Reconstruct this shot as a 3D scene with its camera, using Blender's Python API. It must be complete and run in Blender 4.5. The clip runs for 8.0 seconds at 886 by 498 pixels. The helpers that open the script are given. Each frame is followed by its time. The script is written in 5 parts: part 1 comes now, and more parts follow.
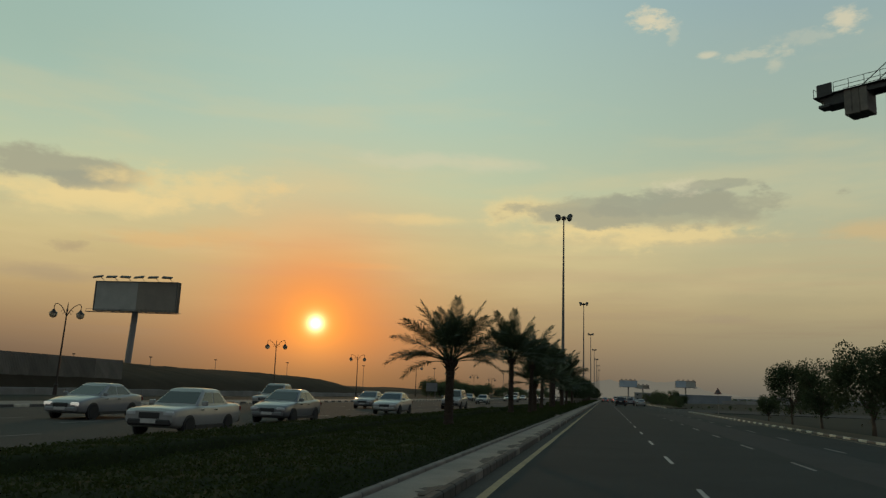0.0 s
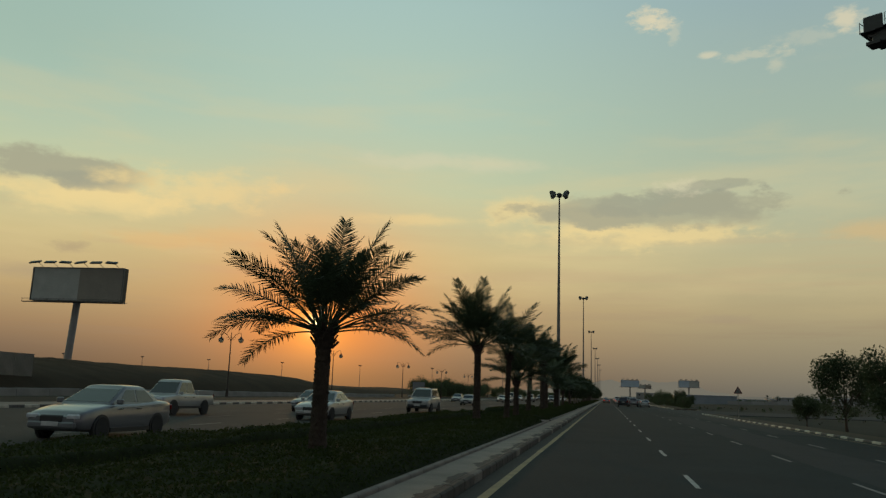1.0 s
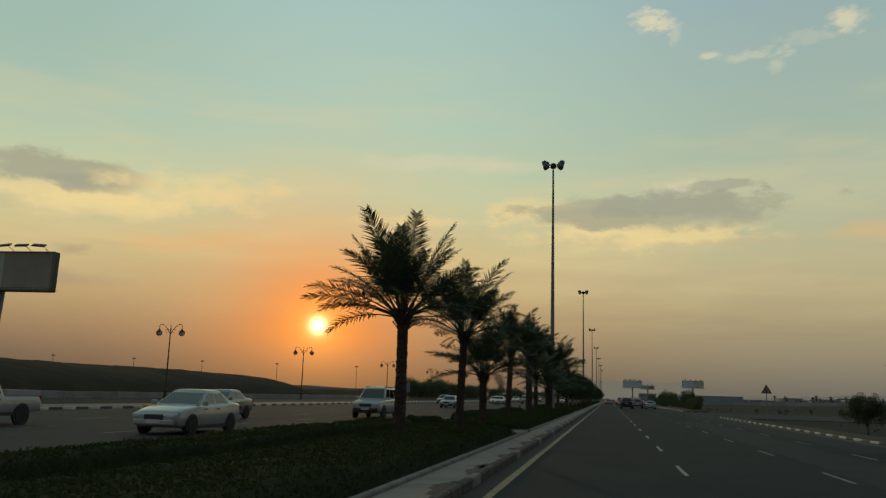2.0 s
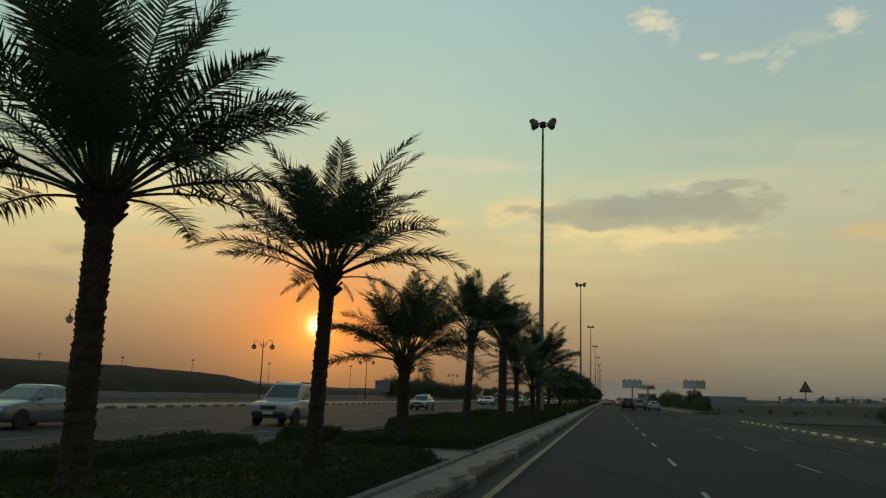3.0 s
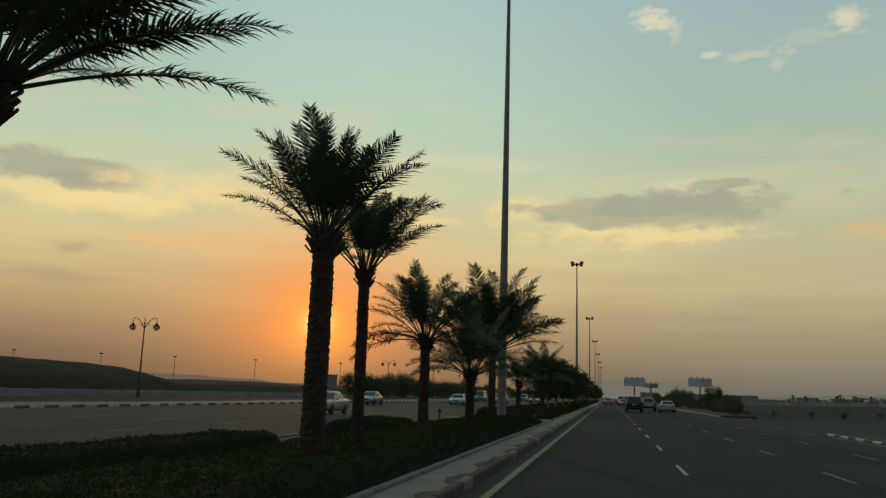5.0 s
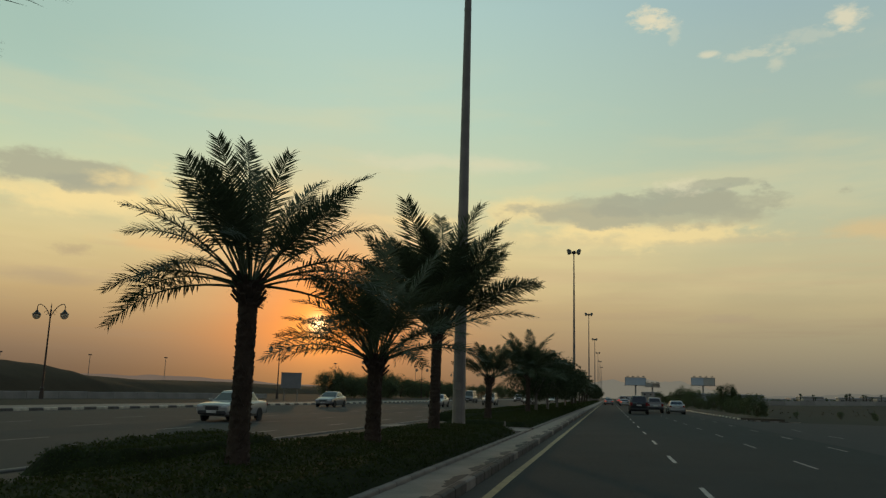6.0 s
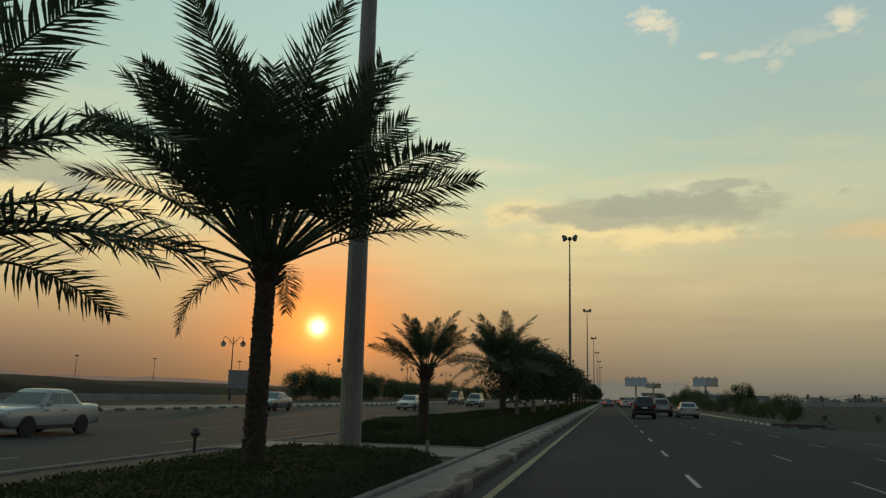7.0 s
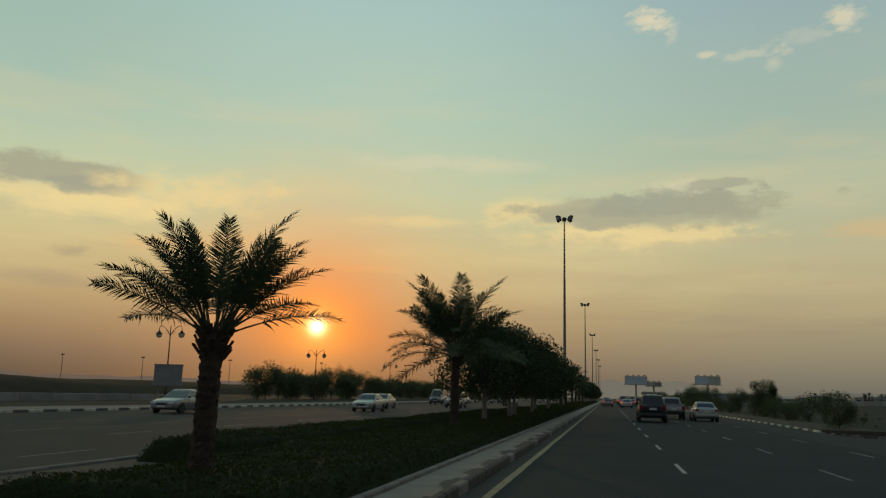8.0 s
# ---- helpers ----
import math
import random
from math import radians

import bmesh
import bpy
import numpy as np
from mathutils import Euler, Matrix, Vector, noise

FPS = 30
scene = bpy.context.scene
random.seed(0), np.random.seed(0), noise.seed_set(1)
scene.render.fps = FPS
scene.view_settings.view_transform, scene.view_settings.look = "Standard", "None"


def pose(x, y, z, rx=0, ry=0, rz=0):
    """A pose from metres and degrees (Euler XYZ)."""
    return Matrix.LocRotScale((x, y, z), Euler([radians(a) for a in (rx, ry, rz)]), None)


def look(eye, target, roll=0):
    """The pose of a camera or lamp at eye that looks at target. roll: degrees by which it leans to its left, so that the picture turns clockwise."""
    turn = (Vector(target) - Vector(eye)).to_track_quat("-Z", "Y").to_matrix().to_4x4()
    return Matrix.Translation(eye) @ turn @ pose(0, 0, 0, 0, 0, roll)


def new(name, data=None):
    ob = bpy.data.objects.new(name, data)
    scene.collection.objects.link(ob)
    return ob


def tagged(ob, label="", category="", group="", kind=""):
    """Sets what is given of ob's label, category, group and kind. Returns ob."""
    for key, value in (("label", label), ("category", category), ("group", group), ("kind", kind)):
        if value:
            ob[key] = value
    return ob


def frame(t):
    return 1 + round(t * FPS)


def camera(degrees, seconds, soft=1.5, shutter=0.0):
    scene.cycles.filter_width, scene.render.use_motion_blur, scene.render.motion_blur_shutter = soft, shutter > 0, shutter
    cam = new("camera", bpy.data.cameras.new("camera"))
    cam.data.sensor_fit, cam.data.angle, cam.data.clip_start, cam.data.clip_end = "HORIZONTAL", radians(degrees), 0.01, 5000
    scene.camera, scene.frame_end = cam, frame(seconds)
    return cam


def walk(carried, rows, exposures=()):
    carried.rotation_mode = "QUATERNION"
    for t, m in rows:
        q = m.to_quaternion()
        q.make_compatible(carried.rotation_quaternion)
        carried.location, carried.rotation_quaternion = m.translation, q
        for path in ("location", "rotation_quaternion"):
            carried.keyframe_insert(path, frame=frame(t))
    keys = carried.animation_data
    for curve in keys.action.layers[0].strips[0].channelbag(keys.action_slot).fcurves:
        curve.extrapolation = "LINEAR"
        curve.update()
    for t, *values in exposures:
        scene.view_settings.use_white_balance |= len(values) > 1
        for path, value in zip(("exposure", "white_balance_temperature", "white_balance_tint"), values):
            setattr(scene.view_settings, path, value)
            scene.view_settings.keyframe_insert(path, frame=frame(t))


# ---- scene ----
cam = camera(58.0, 8.0, soft=1.35)
# seconds, metres along the road, yaw, pitch, roll
WAY = [(0.0, 0.0, 11.30, 10.17, -1.89), (0.5, 7.10, 11.31, 10.15, -1.91), (1.0, 14.25, 11.38, 10.19, -1.85),
       (2.5, 35.85, 11.51, 10.31, -1.66), (3.0, 43.05, 11.44, 10.30, -1.74), (3.5, 50.15, 11.39, 10.28, -1.87),
       (4.0, 57.30, 11.45, 10.26, -1.82), (4.5, 64.50, 11.47, 10.19, -1.88), (6.0, 85.35, 11.52, 10.25, -1.55),
       (6.5, 92.45, 11.49, 10.28, -1.51), (7.0, 99.60, 11.49, 10.35, -1.46), (7.5, 106.75, 11.44, 10.36, -1.46),
       (8.0, 114.0, 11.44, 10.30, -1.40)]
EYE = 1.60
walk(cam, [(t, pose(0, y, EYE, 90 + p, r, w)) for t, y, w, p, r in WAY],
     [(0.0, -0.02), (1.0, 0.02), (2.5, 0.02), (3.0, 0.07), (3.5, 0.21), (4.0, 0.17), (4.5, 0.10), (6.0, 0.15), (6.5, 0.27), (7.0, 0.20), (7.5, 0.17), (8.0, 0.03)])

# ---- sky, sun ----
SUN_AZ, SUN_EL = -20.5, 4.5  # degrees from the road's line (to the left), above the horizon


def lin(r, g, b):
    return tuple((c / 255 / 12.92 if c <= 10 else ((c / 255 + 0.055) / 1.055) ** 2.4) for c in (r, g, b)) + (1,)


world = bpy.data.worlds.new("sky")
scene.world = world
world.use_nodes = True
wt = world.node_tree
wt.nodes.clear()


def wn(kind):
    return wt.nodes.new(kind)


def plug(n, i, v):
    if isinstance(v, bpy.types.NodeSocket):
        wt.links.new(v, n.inputs[i])
    else:
        n.inputs[i].default_value = v


def wmath(op, a, b=0.0, c=None):
    n = wn("ShaderNodeMath")
    n.operation = op
    plug(n, 0, a), plug(n, 1, b)
    if c is not None:
        plug(n, 2, c)
    return n.outputs[0]


def wramp(fac, stops):
    n = wn("ShaderNodeValToRGB")
    els = n.color_ramp.elements
    els[0].position, els[0].color = stops[0][0], lin(*stops[0][1])
    els[1].position, els[1].color = stops[-1][0], lin(*stops[-1][1])
    for pos, c in stops[1:-1]:
        e = els.new(pos)
        e.color = lin(*c)
    plug(n, 0, fac)
    return n.outputs[0]


def wmix(fac, a, b, blend="MIX"):
    n = wn("ShaderNodeMix")
    n.data_type, n.blend_type = "RGBA", blend
    plug(n, 0, fac), plug(n, 6, a), plug(n, 7, b)
    return n.outputs[2]


def wspan(v, a, b, c=0.0, d=1.0, smooth=True):
    n = wn("ShaderNodeMapRange")
    n.interpolation_type = "SMOOTHSTEP" if smooth else "LINEAR"
    plug(n, 0, v), plug(n, 1, a), plug(n, 2, b), plug(n, 3, c), plug(n, 4, d)
    return n.outputs[0]


coord = wn("ShaderNodeTexCoord").outputs["Generated"]
split = wn("ShaderNodeSeparateXYZ")
plug(split, 0, coord)
sx, sy, sz = split.outputs
az = wmath("MULTIPLY", wmath("ARCTAN2", sx, sy), 57.2958)
el = wmath("MULTIPLY", wmath("ARCSINE", sz), 57.2958)
up = wmath("DIVIDE", el, 90.0)
D = 1 / 90
warm = wramp(up, [(0, (84, 74, 68)), (1.0 * D, (98, 84, 73)), (2.2 * D, (122, 102, 84)), (3.6 * D, (152, 124, 93)), (6 * D, (184, 157, 112)), (9.5 * D, (205, 188, 136)),
                  (14 * D, (196, 203, 164)), (19 * D, (178, 201, 180)), (27 * D, (167, 195, 188)), (50 * D, (98, 130, 142)), (1, (60, 86, 104))])
cool = wramp(up, [(0, (98, 100, 94)), (1.0 * D, (116, 113, 101)), (3 * D, (145, 135, 111)), (6 * D, (174, 160, 123)), (9.5 * D, (188, 180, 141)),
                  (14 * D, (177, 187, 160)), (19 * D, (164, 183, 167)), (27 * D, (150, 174, 176)), (50 * D, (92, 120, 142)), (1, (60, 86, 104))])
dusk = wramp(up, [(0, (104, 108, 114)), (6 * D, (124, 122, 128)), (16 * D, (132, 128, 132)), (35 * D, (100, 114, 128)), (1, (60, 86, 104))])
away = wmath("ABSOLUTE", wmath("SUBTRACT", az, SUN_AZ))
away = wmath("MINIMUM", away, wmath("SUBTRACT", 360.0, away))
base = wmix(wspan(az, -16.0, 16.0), warm, cool)
base = wmix(wspan(away, 50.0, 130.0), base, dusk)

# greyer high air away from the sun
base = wmix(wmath("MULTIPLY", wspan(az, -20.0, -42.0, 0.0, 0.5), wspan(el, 13.0, 23.0)), base, lin(148, 176, 163))

# soft unevenness of the high haze
wob = wn("ShaderNodeTexNoise")
stretch = wn("ShaderNodeMapping")
stretch.inputs["Scale"].default_value = (3.0, 3.0, 16.0)
plug(stretch, 0, coord), plug(wob, 0, stretch.outputs[0])
wob.inputs["Scale"].default_value, wob.inputs["Detail"].default_value = 1.6, 5.0
veil = wspan(wob.outputs[0], 0.42, 0.72)
base = wmix(wmath("MULTIPLY", veil, wmath("MULTIPLY", wspan(el, 4.0, 9.0), wspan(el, 26.0, 15.0, 0.0, 0.30))), base, lin(226, 204, 150))

# thin dusty streaks low over the horizon
low = wn("ShaderNodeTexNoise")
bands = wn("ShaderNodeMapping")
bands.inputs["Scale"].default_value = (2.2, 2.2, 34.0)
plug(bands, 0, coord), plug(low, 0, bands.outputs[0])
low.inputs["Scale"].default_value, low.inputs["Detail"].default_value, low.inputs["Roughness"].default_value = 1.7, 6.0, 0.6
streak = wmath("MULTIPLY", wspan(low.outputs[0], 0.48, 0.68), wmath("MULTIPLY", wspan(el, 1.5, 4.0), wspan(el, 14.0, 8.0, 0.0, 0.34)))
base = wmix(streak, base, wmix(wspan(el, 3.0, 9.0), lin(140, 122, 102), lin(196, 170, 132)))

# clouds: azimuth, elevation, half width, half height in degrees, tone, density, raggedness, fall-off
fine = wn("ShaderNodeTexNoise")
squash = wn("ShaderNodeMapping")
squash.inputs["Scale"].default_value = (1.0, 1.0, 2.2)
plug(squash, 0, coord), plug(fine, 0, squash.outputs[0])
fine.inputs["Scale"].default_value, fine.inputs["Detail"].default_value, fine.inputs["Roughness"].default_value = 17.0, 7.0, 0.6
rag = wmath("SUBTRACT", fine.outputs[0], 0.5)
wisp = wn("ShaderNodeTexNoise")
plug(wisp, 0, squash.outputs[0])
wisp.inputs["Scale"].default_value, wisp.inputs["Detail"].default_value, wisp.inputs["Roughness"].default_value = 62.0, 6.0, 0.62
rag2 = wmath("ADD", wmath("MULTIPLY", rag, 0.5), wmath("SUBTRACT", wisp.outputs[0], 0.5))
RIM, GREY, CREAM, PEACH, HAZE, SHADE = (238, 213, 150), (166, 165, 140), (224, 213, 180), (222, 182, 122), (164, 146, 120), (155, 157, 138)
BODY, EDGE, MIST = (1.10, 0.66), (1.15, 0.45), (1.25, 0.2)  # how the density falls off: firm, lit edge, soft
CLOUDS = [(1.2, 11.9, 10.0, 1.5, RIM, 0.38, 2.3, MIST),
          # the long grey cloud: its lit underside, then the body over it
          (-5.6, 13.1, 3.8, 1.1, RIM, 0.7, 2.0, MIST), (-1.0, 12.0, 5.0, 0.85, RIM, 0.75, 2.0, EDGE), (4.4, 11.5, 5.4, 0.8, RIM, 0.6, 2.6, EDGE), (2.5, 10.9, 1.6, 0.9, RIM, 0.35, 2.4, MIST),
          (3.4, 12.9, 10.2, 1.35, GREY, 0.72, 1.9, BODY), (-0.6, 12.5, 5.4, 0.85, GREY, 0.6, 1.7, BODY), (5.4, 13.4, 5.6, 1.15, SHADE, 0.55, 2.0, BODY),
          (8.4, 13.2, 5.2, 0.9, GREY, 0.6, 2.0, BODY), (5.6, 14.6, 2.4, 0.6, CREAM, 0.4, 2.2, MIST), (7.4, 14.6, 2.6, 0.42, SHADE, 0.6, 2.2, BODY),
          # the grey cloud further round, over its lit underside
          (-35.5, 11.9, 5.8, 1.2, RIM, 0.75, 1.9, MIST), (-37.4, 12.5, 6.0, 0.9, RIM, 0.6, 1.5, EDGE), (-38.6, 13.6, 6.4, 1.15, GREY, 0.9, 1.4, BODY), (-36.4, 13.0, 3.8, 0.6, SHADE, 0.5, 1.4, BODY),
          (-29.0, 13.3, 6.2, 1.5, RIM, 0.7, 2.3, MIST), (-32.5, 9.6, 4.0, 0.7, PEACH, 0.5, 2.0, MIST), (-13.0, 12.2, 5.0, 0.5, RIM, 0.55, 1.8, MIST),
          (-11.7, 16.4, 6.5, 0.7, CREAM, 0.35, 1.9, MIST),
          # high wisps
          (3.0, 25.8, 1.2, 0.75, CREAM, 0.75, 2.4, MIST), (4.1, 25.6, 0.9, 0.6, CREAM, 0.7, 2.2, MIST), (5.0, 24.9, 0.5, 0.9, CREAM, 0.3, 2.0, MIST),
          (16.3, 24.3, 1.25, 0.8, CREAM, 0.75, 1.6, MIST), (10.3, 22.9, 2.4, 0.4, CREAM, 0.36, 2.4, MIST), (14.2, 23.6, 2.2, 0.5, CREAM, 0.2, 2.4, MIST),
          (7.3, 23.2, 0.8, 0.26, CREAM, 0.6, 1.0, MIST), (11.7, 22.2, 0.6, 0.7, CREAM, 0.35, 1.5, MIST), (17.0, 11.1, 3.4, 0.75, PEACH, 0.45, 1.9, MIST),
          (-38.1, 6.8, 4.2, 0.6, HAZE, 0.5, 1.6, MIST), (-36.8, 8.6, 1.3, 0.45, HAZE, 0.5, 1.5, MIST), (8.2, 5.5, 2.2, 0.35, HAZE, 0.45, 1.5, MIST),
          (-17.5, 8.7, 3.0, 0.3, PEACH, 0.5, 1.6, MIST), (-27.5, 10.3, 3.2, 0.8, PEACH, 0.4, 2.0, MIST)]
for ca, ce, cw, ch, tone, dense, rough, fall in CLOUDS:
    dx = wmath("DIVIDE", wmath("SUBTRACT", az, ca), cw)
    dz = wmath("DIVIDE", wmath("SUBTRACT", el, ce), ch)
    far = wmath("SQRT", wmath("ADD", wmath("MULTIPLY", dx, dx), wmath("MULTIPLY", dz, dz)))
    far = wmath("MULTIPLY_ADD", rag2 if cw < 2.5 else rag, -1.25 * rough, far)
    base = wmix(wspan(far, *fall, 0.0, dense), base, lin(*tone))

# the sun and the glow of the air round it
sun_way = Vector((math.sin(radians(SUN_AZ)) * math.cos(radians(SUN_EL)), math.cos(radians(SUN_AZ)) * math.cos(radians(SUN_EL)), math.sin(radians(SUN_EL))))
dot = wn("ShaderNodeVectorMath")
dot.operation = "DOT_PRODUCT"
plug(dot, 0, coord)
dot.inputs[1].default_value = sun_way
ang = wmath("MULTIPLY", wmath("ARCCOSINE", wmath("MINIMUM", dot.outputs["Value"], 1.0)), 57.2958)


def glow(width, colour, power=1.0):
    e = wmath("EXPONENT", wmath("MULTIPLY", wmath("POWER", wmath("DIVIDE", ang, width), power), -1.0))
    return wmix(1.0, (0, 0, 0, 1), wmix(e, (0, 0, 0, 1), colour), "ADD")


base = wmix(wmath("MULTIPLY", wspan(el, -0.6, 4.4, 0.05, 1.0), wmath("EXPONENT", wmath("MULTIPLY", wmath("POWER", wmath("DIVIDE", ang, 5.2), 1.35), -1.0))), base, lin(253, 128, 28))
base = wmix(1.0, base, glow(1.15, (0.75, 0.46, 0.10, 1), 1.05), "ADD")
base = wmix(1.0, base, glow(0.36, (5.0, 4.0, 2.2, 1), 1.35), "ADD")
air = wn("ShaderNodeBackground")
plug(air, 0, base)
air.inputs[1].default_value = 0.96
nishita = wn("ShaderNodeTexSky")
nishita.sky_type, nishita.sun_disc = "NISHITA", False
nishita.sun_elevation, nishita.sun_rotation = radians(SUN_EL), radians(SUN_AZ)
nishita.air_density, nishita.dust_density = 1.0, 1.0
clear = wn("ShaderNodeBackground")
plug(clear, 0, nishita.outputs[0])
clear.inputs[1].default_value = 0.0028
both = wn("ShaderNodeAddShader")
plug(both, 0, air.outputs[0]), plug(both, 1, clear.outputs[0])
wt.links.new(both.outputs[0], wn("ShaderNodeOutputWorld").inputs[0])

sun = new("sun", bpy.data.lights.new("sun", "SUN"))
sun.data.energy, sun.data.angle, sun.data.color = 0.22, radians(0.6), (1.0, 0.55, 0.24)
sun.matrix_world = look((0, 0, 60), Vector((0, 0, 60)) - sun_way)

# ---- materials ----


def mat(name, col, col2=None, rough=0.8, metal=0.0, scale=4.0, bump=0.0, bscale=40.0, rnd=0.0, glow=None, coat=0.0, fine=0.5, spec=0.5, thin=0.0):
    """A surface with two scales of variation between col and col2, a fine relief, and a shift from piece to piece."""
    m = bpy.data.materials.new(name)
    m.use_nodes = True
    nt = m.node_tree
    b = nt.nodes["Principled BSDF"]
    b.inputs["Roughness"].default_value, b.inputs["Metallic"].default_value = rough, metal
    b.inputs["Coat Weight"].default_value = coat
    b.inputs["Specular IOR Level"].default_value = spec
    link, add = nt.links.new, nt.nodes.new
    col2 = col2 or tuple(c * 0.78 for c in col)
    tc = add("ShaderNodeTexCoord")
    n1, n2 = add("ShaderNodeTexNoise"), add("ShaderNodeTexNoise")
    n1.inputs["Scale"].default_value, n1.inputs["Detail"].default_value = scale, 5
    n2.inputs["Scale"].default_value, n2.inputs["Detail"].default_value = bscale, 3
    for n in (n1, n2):
        link(tc.outputs["Object"], n.inputs[0])
    mid = add("ShaderNodeMath")
    mid.operation = "MULTIPLY_ADD"
    link(n2.outputs[0], mid.inputs[0])
    mid.inputs[1].default_value = fine
    link(n1.outputs[0], mid.inputs[2])
    span = add("ShaderNodeMapRange")
    span.inputs[1].default_value, span.inputs[2].default_value = 0.35 + fine * 0.35, 0.65 + fine * 0.65
    link(mid.outputs[0], span.inputs[0])
    mix = add("ShaderNodeMix")
    mix.data_type = "RGBA"
    mix.inputs[6].default_value, mix.inputs[7].default_value = (*col, 1), (*col2, 1)
    link(span.outputs[0], mix.inputs[0])
    out = mix.outputs[2]
    if rnd:
        info, hsv, rr = add("ShaderNodeObjectInfo"), add("ShaderNodeHueSaturation"), add("ShaderNodeMapRange")
        rr.inputs[3].default_value, rr.inputs[4].default_value = 1 - rnd, 1 + rnd
        link(info.outputs["Random"], rr.inputs[0])
        link(rr.outputs[0], hsv.inputs["Value"])
        link(out, hsv.inputs["Color"])
        out = hsv.outputs[0]
    link(out, b.inputs["Base Color"])
    if bump:
        bn = add("ShaderNodeBump")
        bn.inputs["Strength"].default_value, bn.inputs["Distance"].default_value = bump, 0.02
        link(mid.outputs[0], bn.inputs["Height"])
        link(bn.outputs[0], b.inputs["Normal"])
    if thin:
        tr, ms = add("ShaderNodeBsdfTranslucent"), add("ShaderNodeMixShader")
        link(out, tr.inputs[0])
        ms.inputs[0].default_value = thin
        link(b.outputs[0], ms.inputs[1])
        link(tr.outputs[0], ms.inputs[2])
        link(ms.outputs[0], nt.nodes["Material Output"].inputs[0])
    if glow:
        b.inputs["Emission Color"].default_value, b.inputs["Emission Strength"].default_value = (*glow[:3], 1), glow[3]
    return m


def haze_glow(name, col):
    """Far land that glows: the haze of miles of bright air is painted in as emission."""
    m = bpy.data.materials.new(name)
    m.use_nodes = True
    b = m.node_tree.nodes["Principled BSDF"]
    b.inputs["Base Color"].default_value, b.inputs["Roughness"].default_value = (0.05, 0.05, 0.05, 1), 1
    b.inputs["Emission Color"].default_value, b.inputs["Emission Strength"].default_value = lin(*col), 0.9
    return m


ASPHALT = mat("asphalt", (0.033, 0.042, 0.043), (0.023, 0.030, 0.031), 0.95, spec=0.15, scale=0.35, bump=0.35, bscale=60, fine=0.9)
WORN = mat("worn_asphalt", (0.046, 0.046, 0.042), (0.032, 0.033, 0.031), 0.92, spec=0.25, scale=0.25, bump=0.35, bscale=60, fine=0.9)
PATCH = mat("patched_asphalt", (0.029, 0.034, 0.036), (0.038, 0.043, 0.044), 0.92, spec=0.18, scale=0.8, bump=0.3, bscale=50)
LINE_WHITE = mat("white_road_paint", (0.46, 0.46, 0.43), (0.20, 0.20, 0.185), 0.7, scale=3, bump=0.1, bscale=50, rnd=0.15)
LINE_FADED = mat("faded_road_paint", (0.26, 0.26, 0.245), (0.09, 0.092, 0.09), 0.8, scale=3, bump=0.1, bscale=50, rnd=0.2)
LINE_YELLOW = mat("yellow_road_paint", (0.37, 0.27, 0.12), (0.18, 0.135, 0.07), 0.7, scale=2.5, bscale=40)
# mottled near-black tones for the gutter strip and most median kerb stones
GUTTER = mat("dark_gutter", (0.034, 0.030, 0.025), (0.018, 0.017, 0.015), 0.9, scale=1.3, bump=0.4, bscale=14, fine=0.8)
DARK_CONCRETE = mat("dark_concrete", (0.026, 0.025, 0.023), (0.060, 0.055, 0.048), 0.85, scale=2.2, bump=0.3, bscale=12, rnd=0.2)
CONCRETE = mat("concrete", (0.215, 0.193, 0.168), (0.135, 0.124, 0.11), 0.85, scale=1.5, bump=0.3, bscale=35, rnd=0.12)
PAVING = mat("pale_paving", (0.235, 0.200, 0.168), (0.15, 0.130, 0.110), 0.85, scale=1.2, bump=0.25, bscale=30, rnd=0.14)
KERB_WHITE = mat("white_kerb_paint", (0.66, 0.63, 0.52), (0.42, 0.40, 0.33), 0.7, scale=3, bump=0.2, bscale=30, rnd=0.15)
KERB_BLACK = mat("black_kerb_paint", (0.05, 0.05, 0.05), (0.11, 0.105, 0.10), 0.7, scale=3, bump=0.2, bscale=30, rnd=0.2)
SOIL = mat("soil", (0.085, 0.062, 0.042), (0.05, 0.038, 0.028), 0.95, scale=2, bump=0.6, bscale=25)
SAND = mat("sandy_ground", (0.10, 0.085, 0.062), (0.062, 0.055, 0.042), 0.95, spec=0.1, scale=0.06, bump=0.5, bscale=3, fine=0.8)
FIELD = mat("dry_field", (0.035, 0.039, 0.031), (0.022, 0.027, 0.022), 0.95, spec=0.1, scale=0.05, bump=0.5, bscale=2.0, fine=0.8)
EARTH = mat("heaped_earth", (0.052, 0.038, 0.023), (0.033, 0.025, 0.016), 0.95, spec=0.1, scale=0.25, bump=0.8, bscale=4)
# hedge body: the shade between the leaves is put into its colour
HEDGE_SHADE = mat("hedge_inner_shade", (0.022, 0.031, 0.011), (0.015, 0.020, 0.008), 0.95, spec=0.1, scale=3, bscale=25)
NOTICE = mat("notice_board_paint", (0.22, 0.23, 0.235), (0.17, 0.178, 0.18), 0.6, scale=1, bscale=8)
HEDGE = mat("hedge_leaves", (0.042, 0.058, 0.018), (0.027, 0.039, 0.012), 0.85, spec=0.1, thin=0.25, scale=3, bscale=25)
LEAF = mat("tree_leaves", (0.102, 0.132, 0.068), (0.068, 0.092, 0.047), 0.7, spec=0.2, thin=0.55, scale=2, bscale=14)
OPEN_LEAF = mat("roadside_tree_leaves", (0.078, 0.103, 0.050), (0.050, 0.070, 0.035), 0.7, spec=0.2, thin=0.45, scale=2, bscale=14)
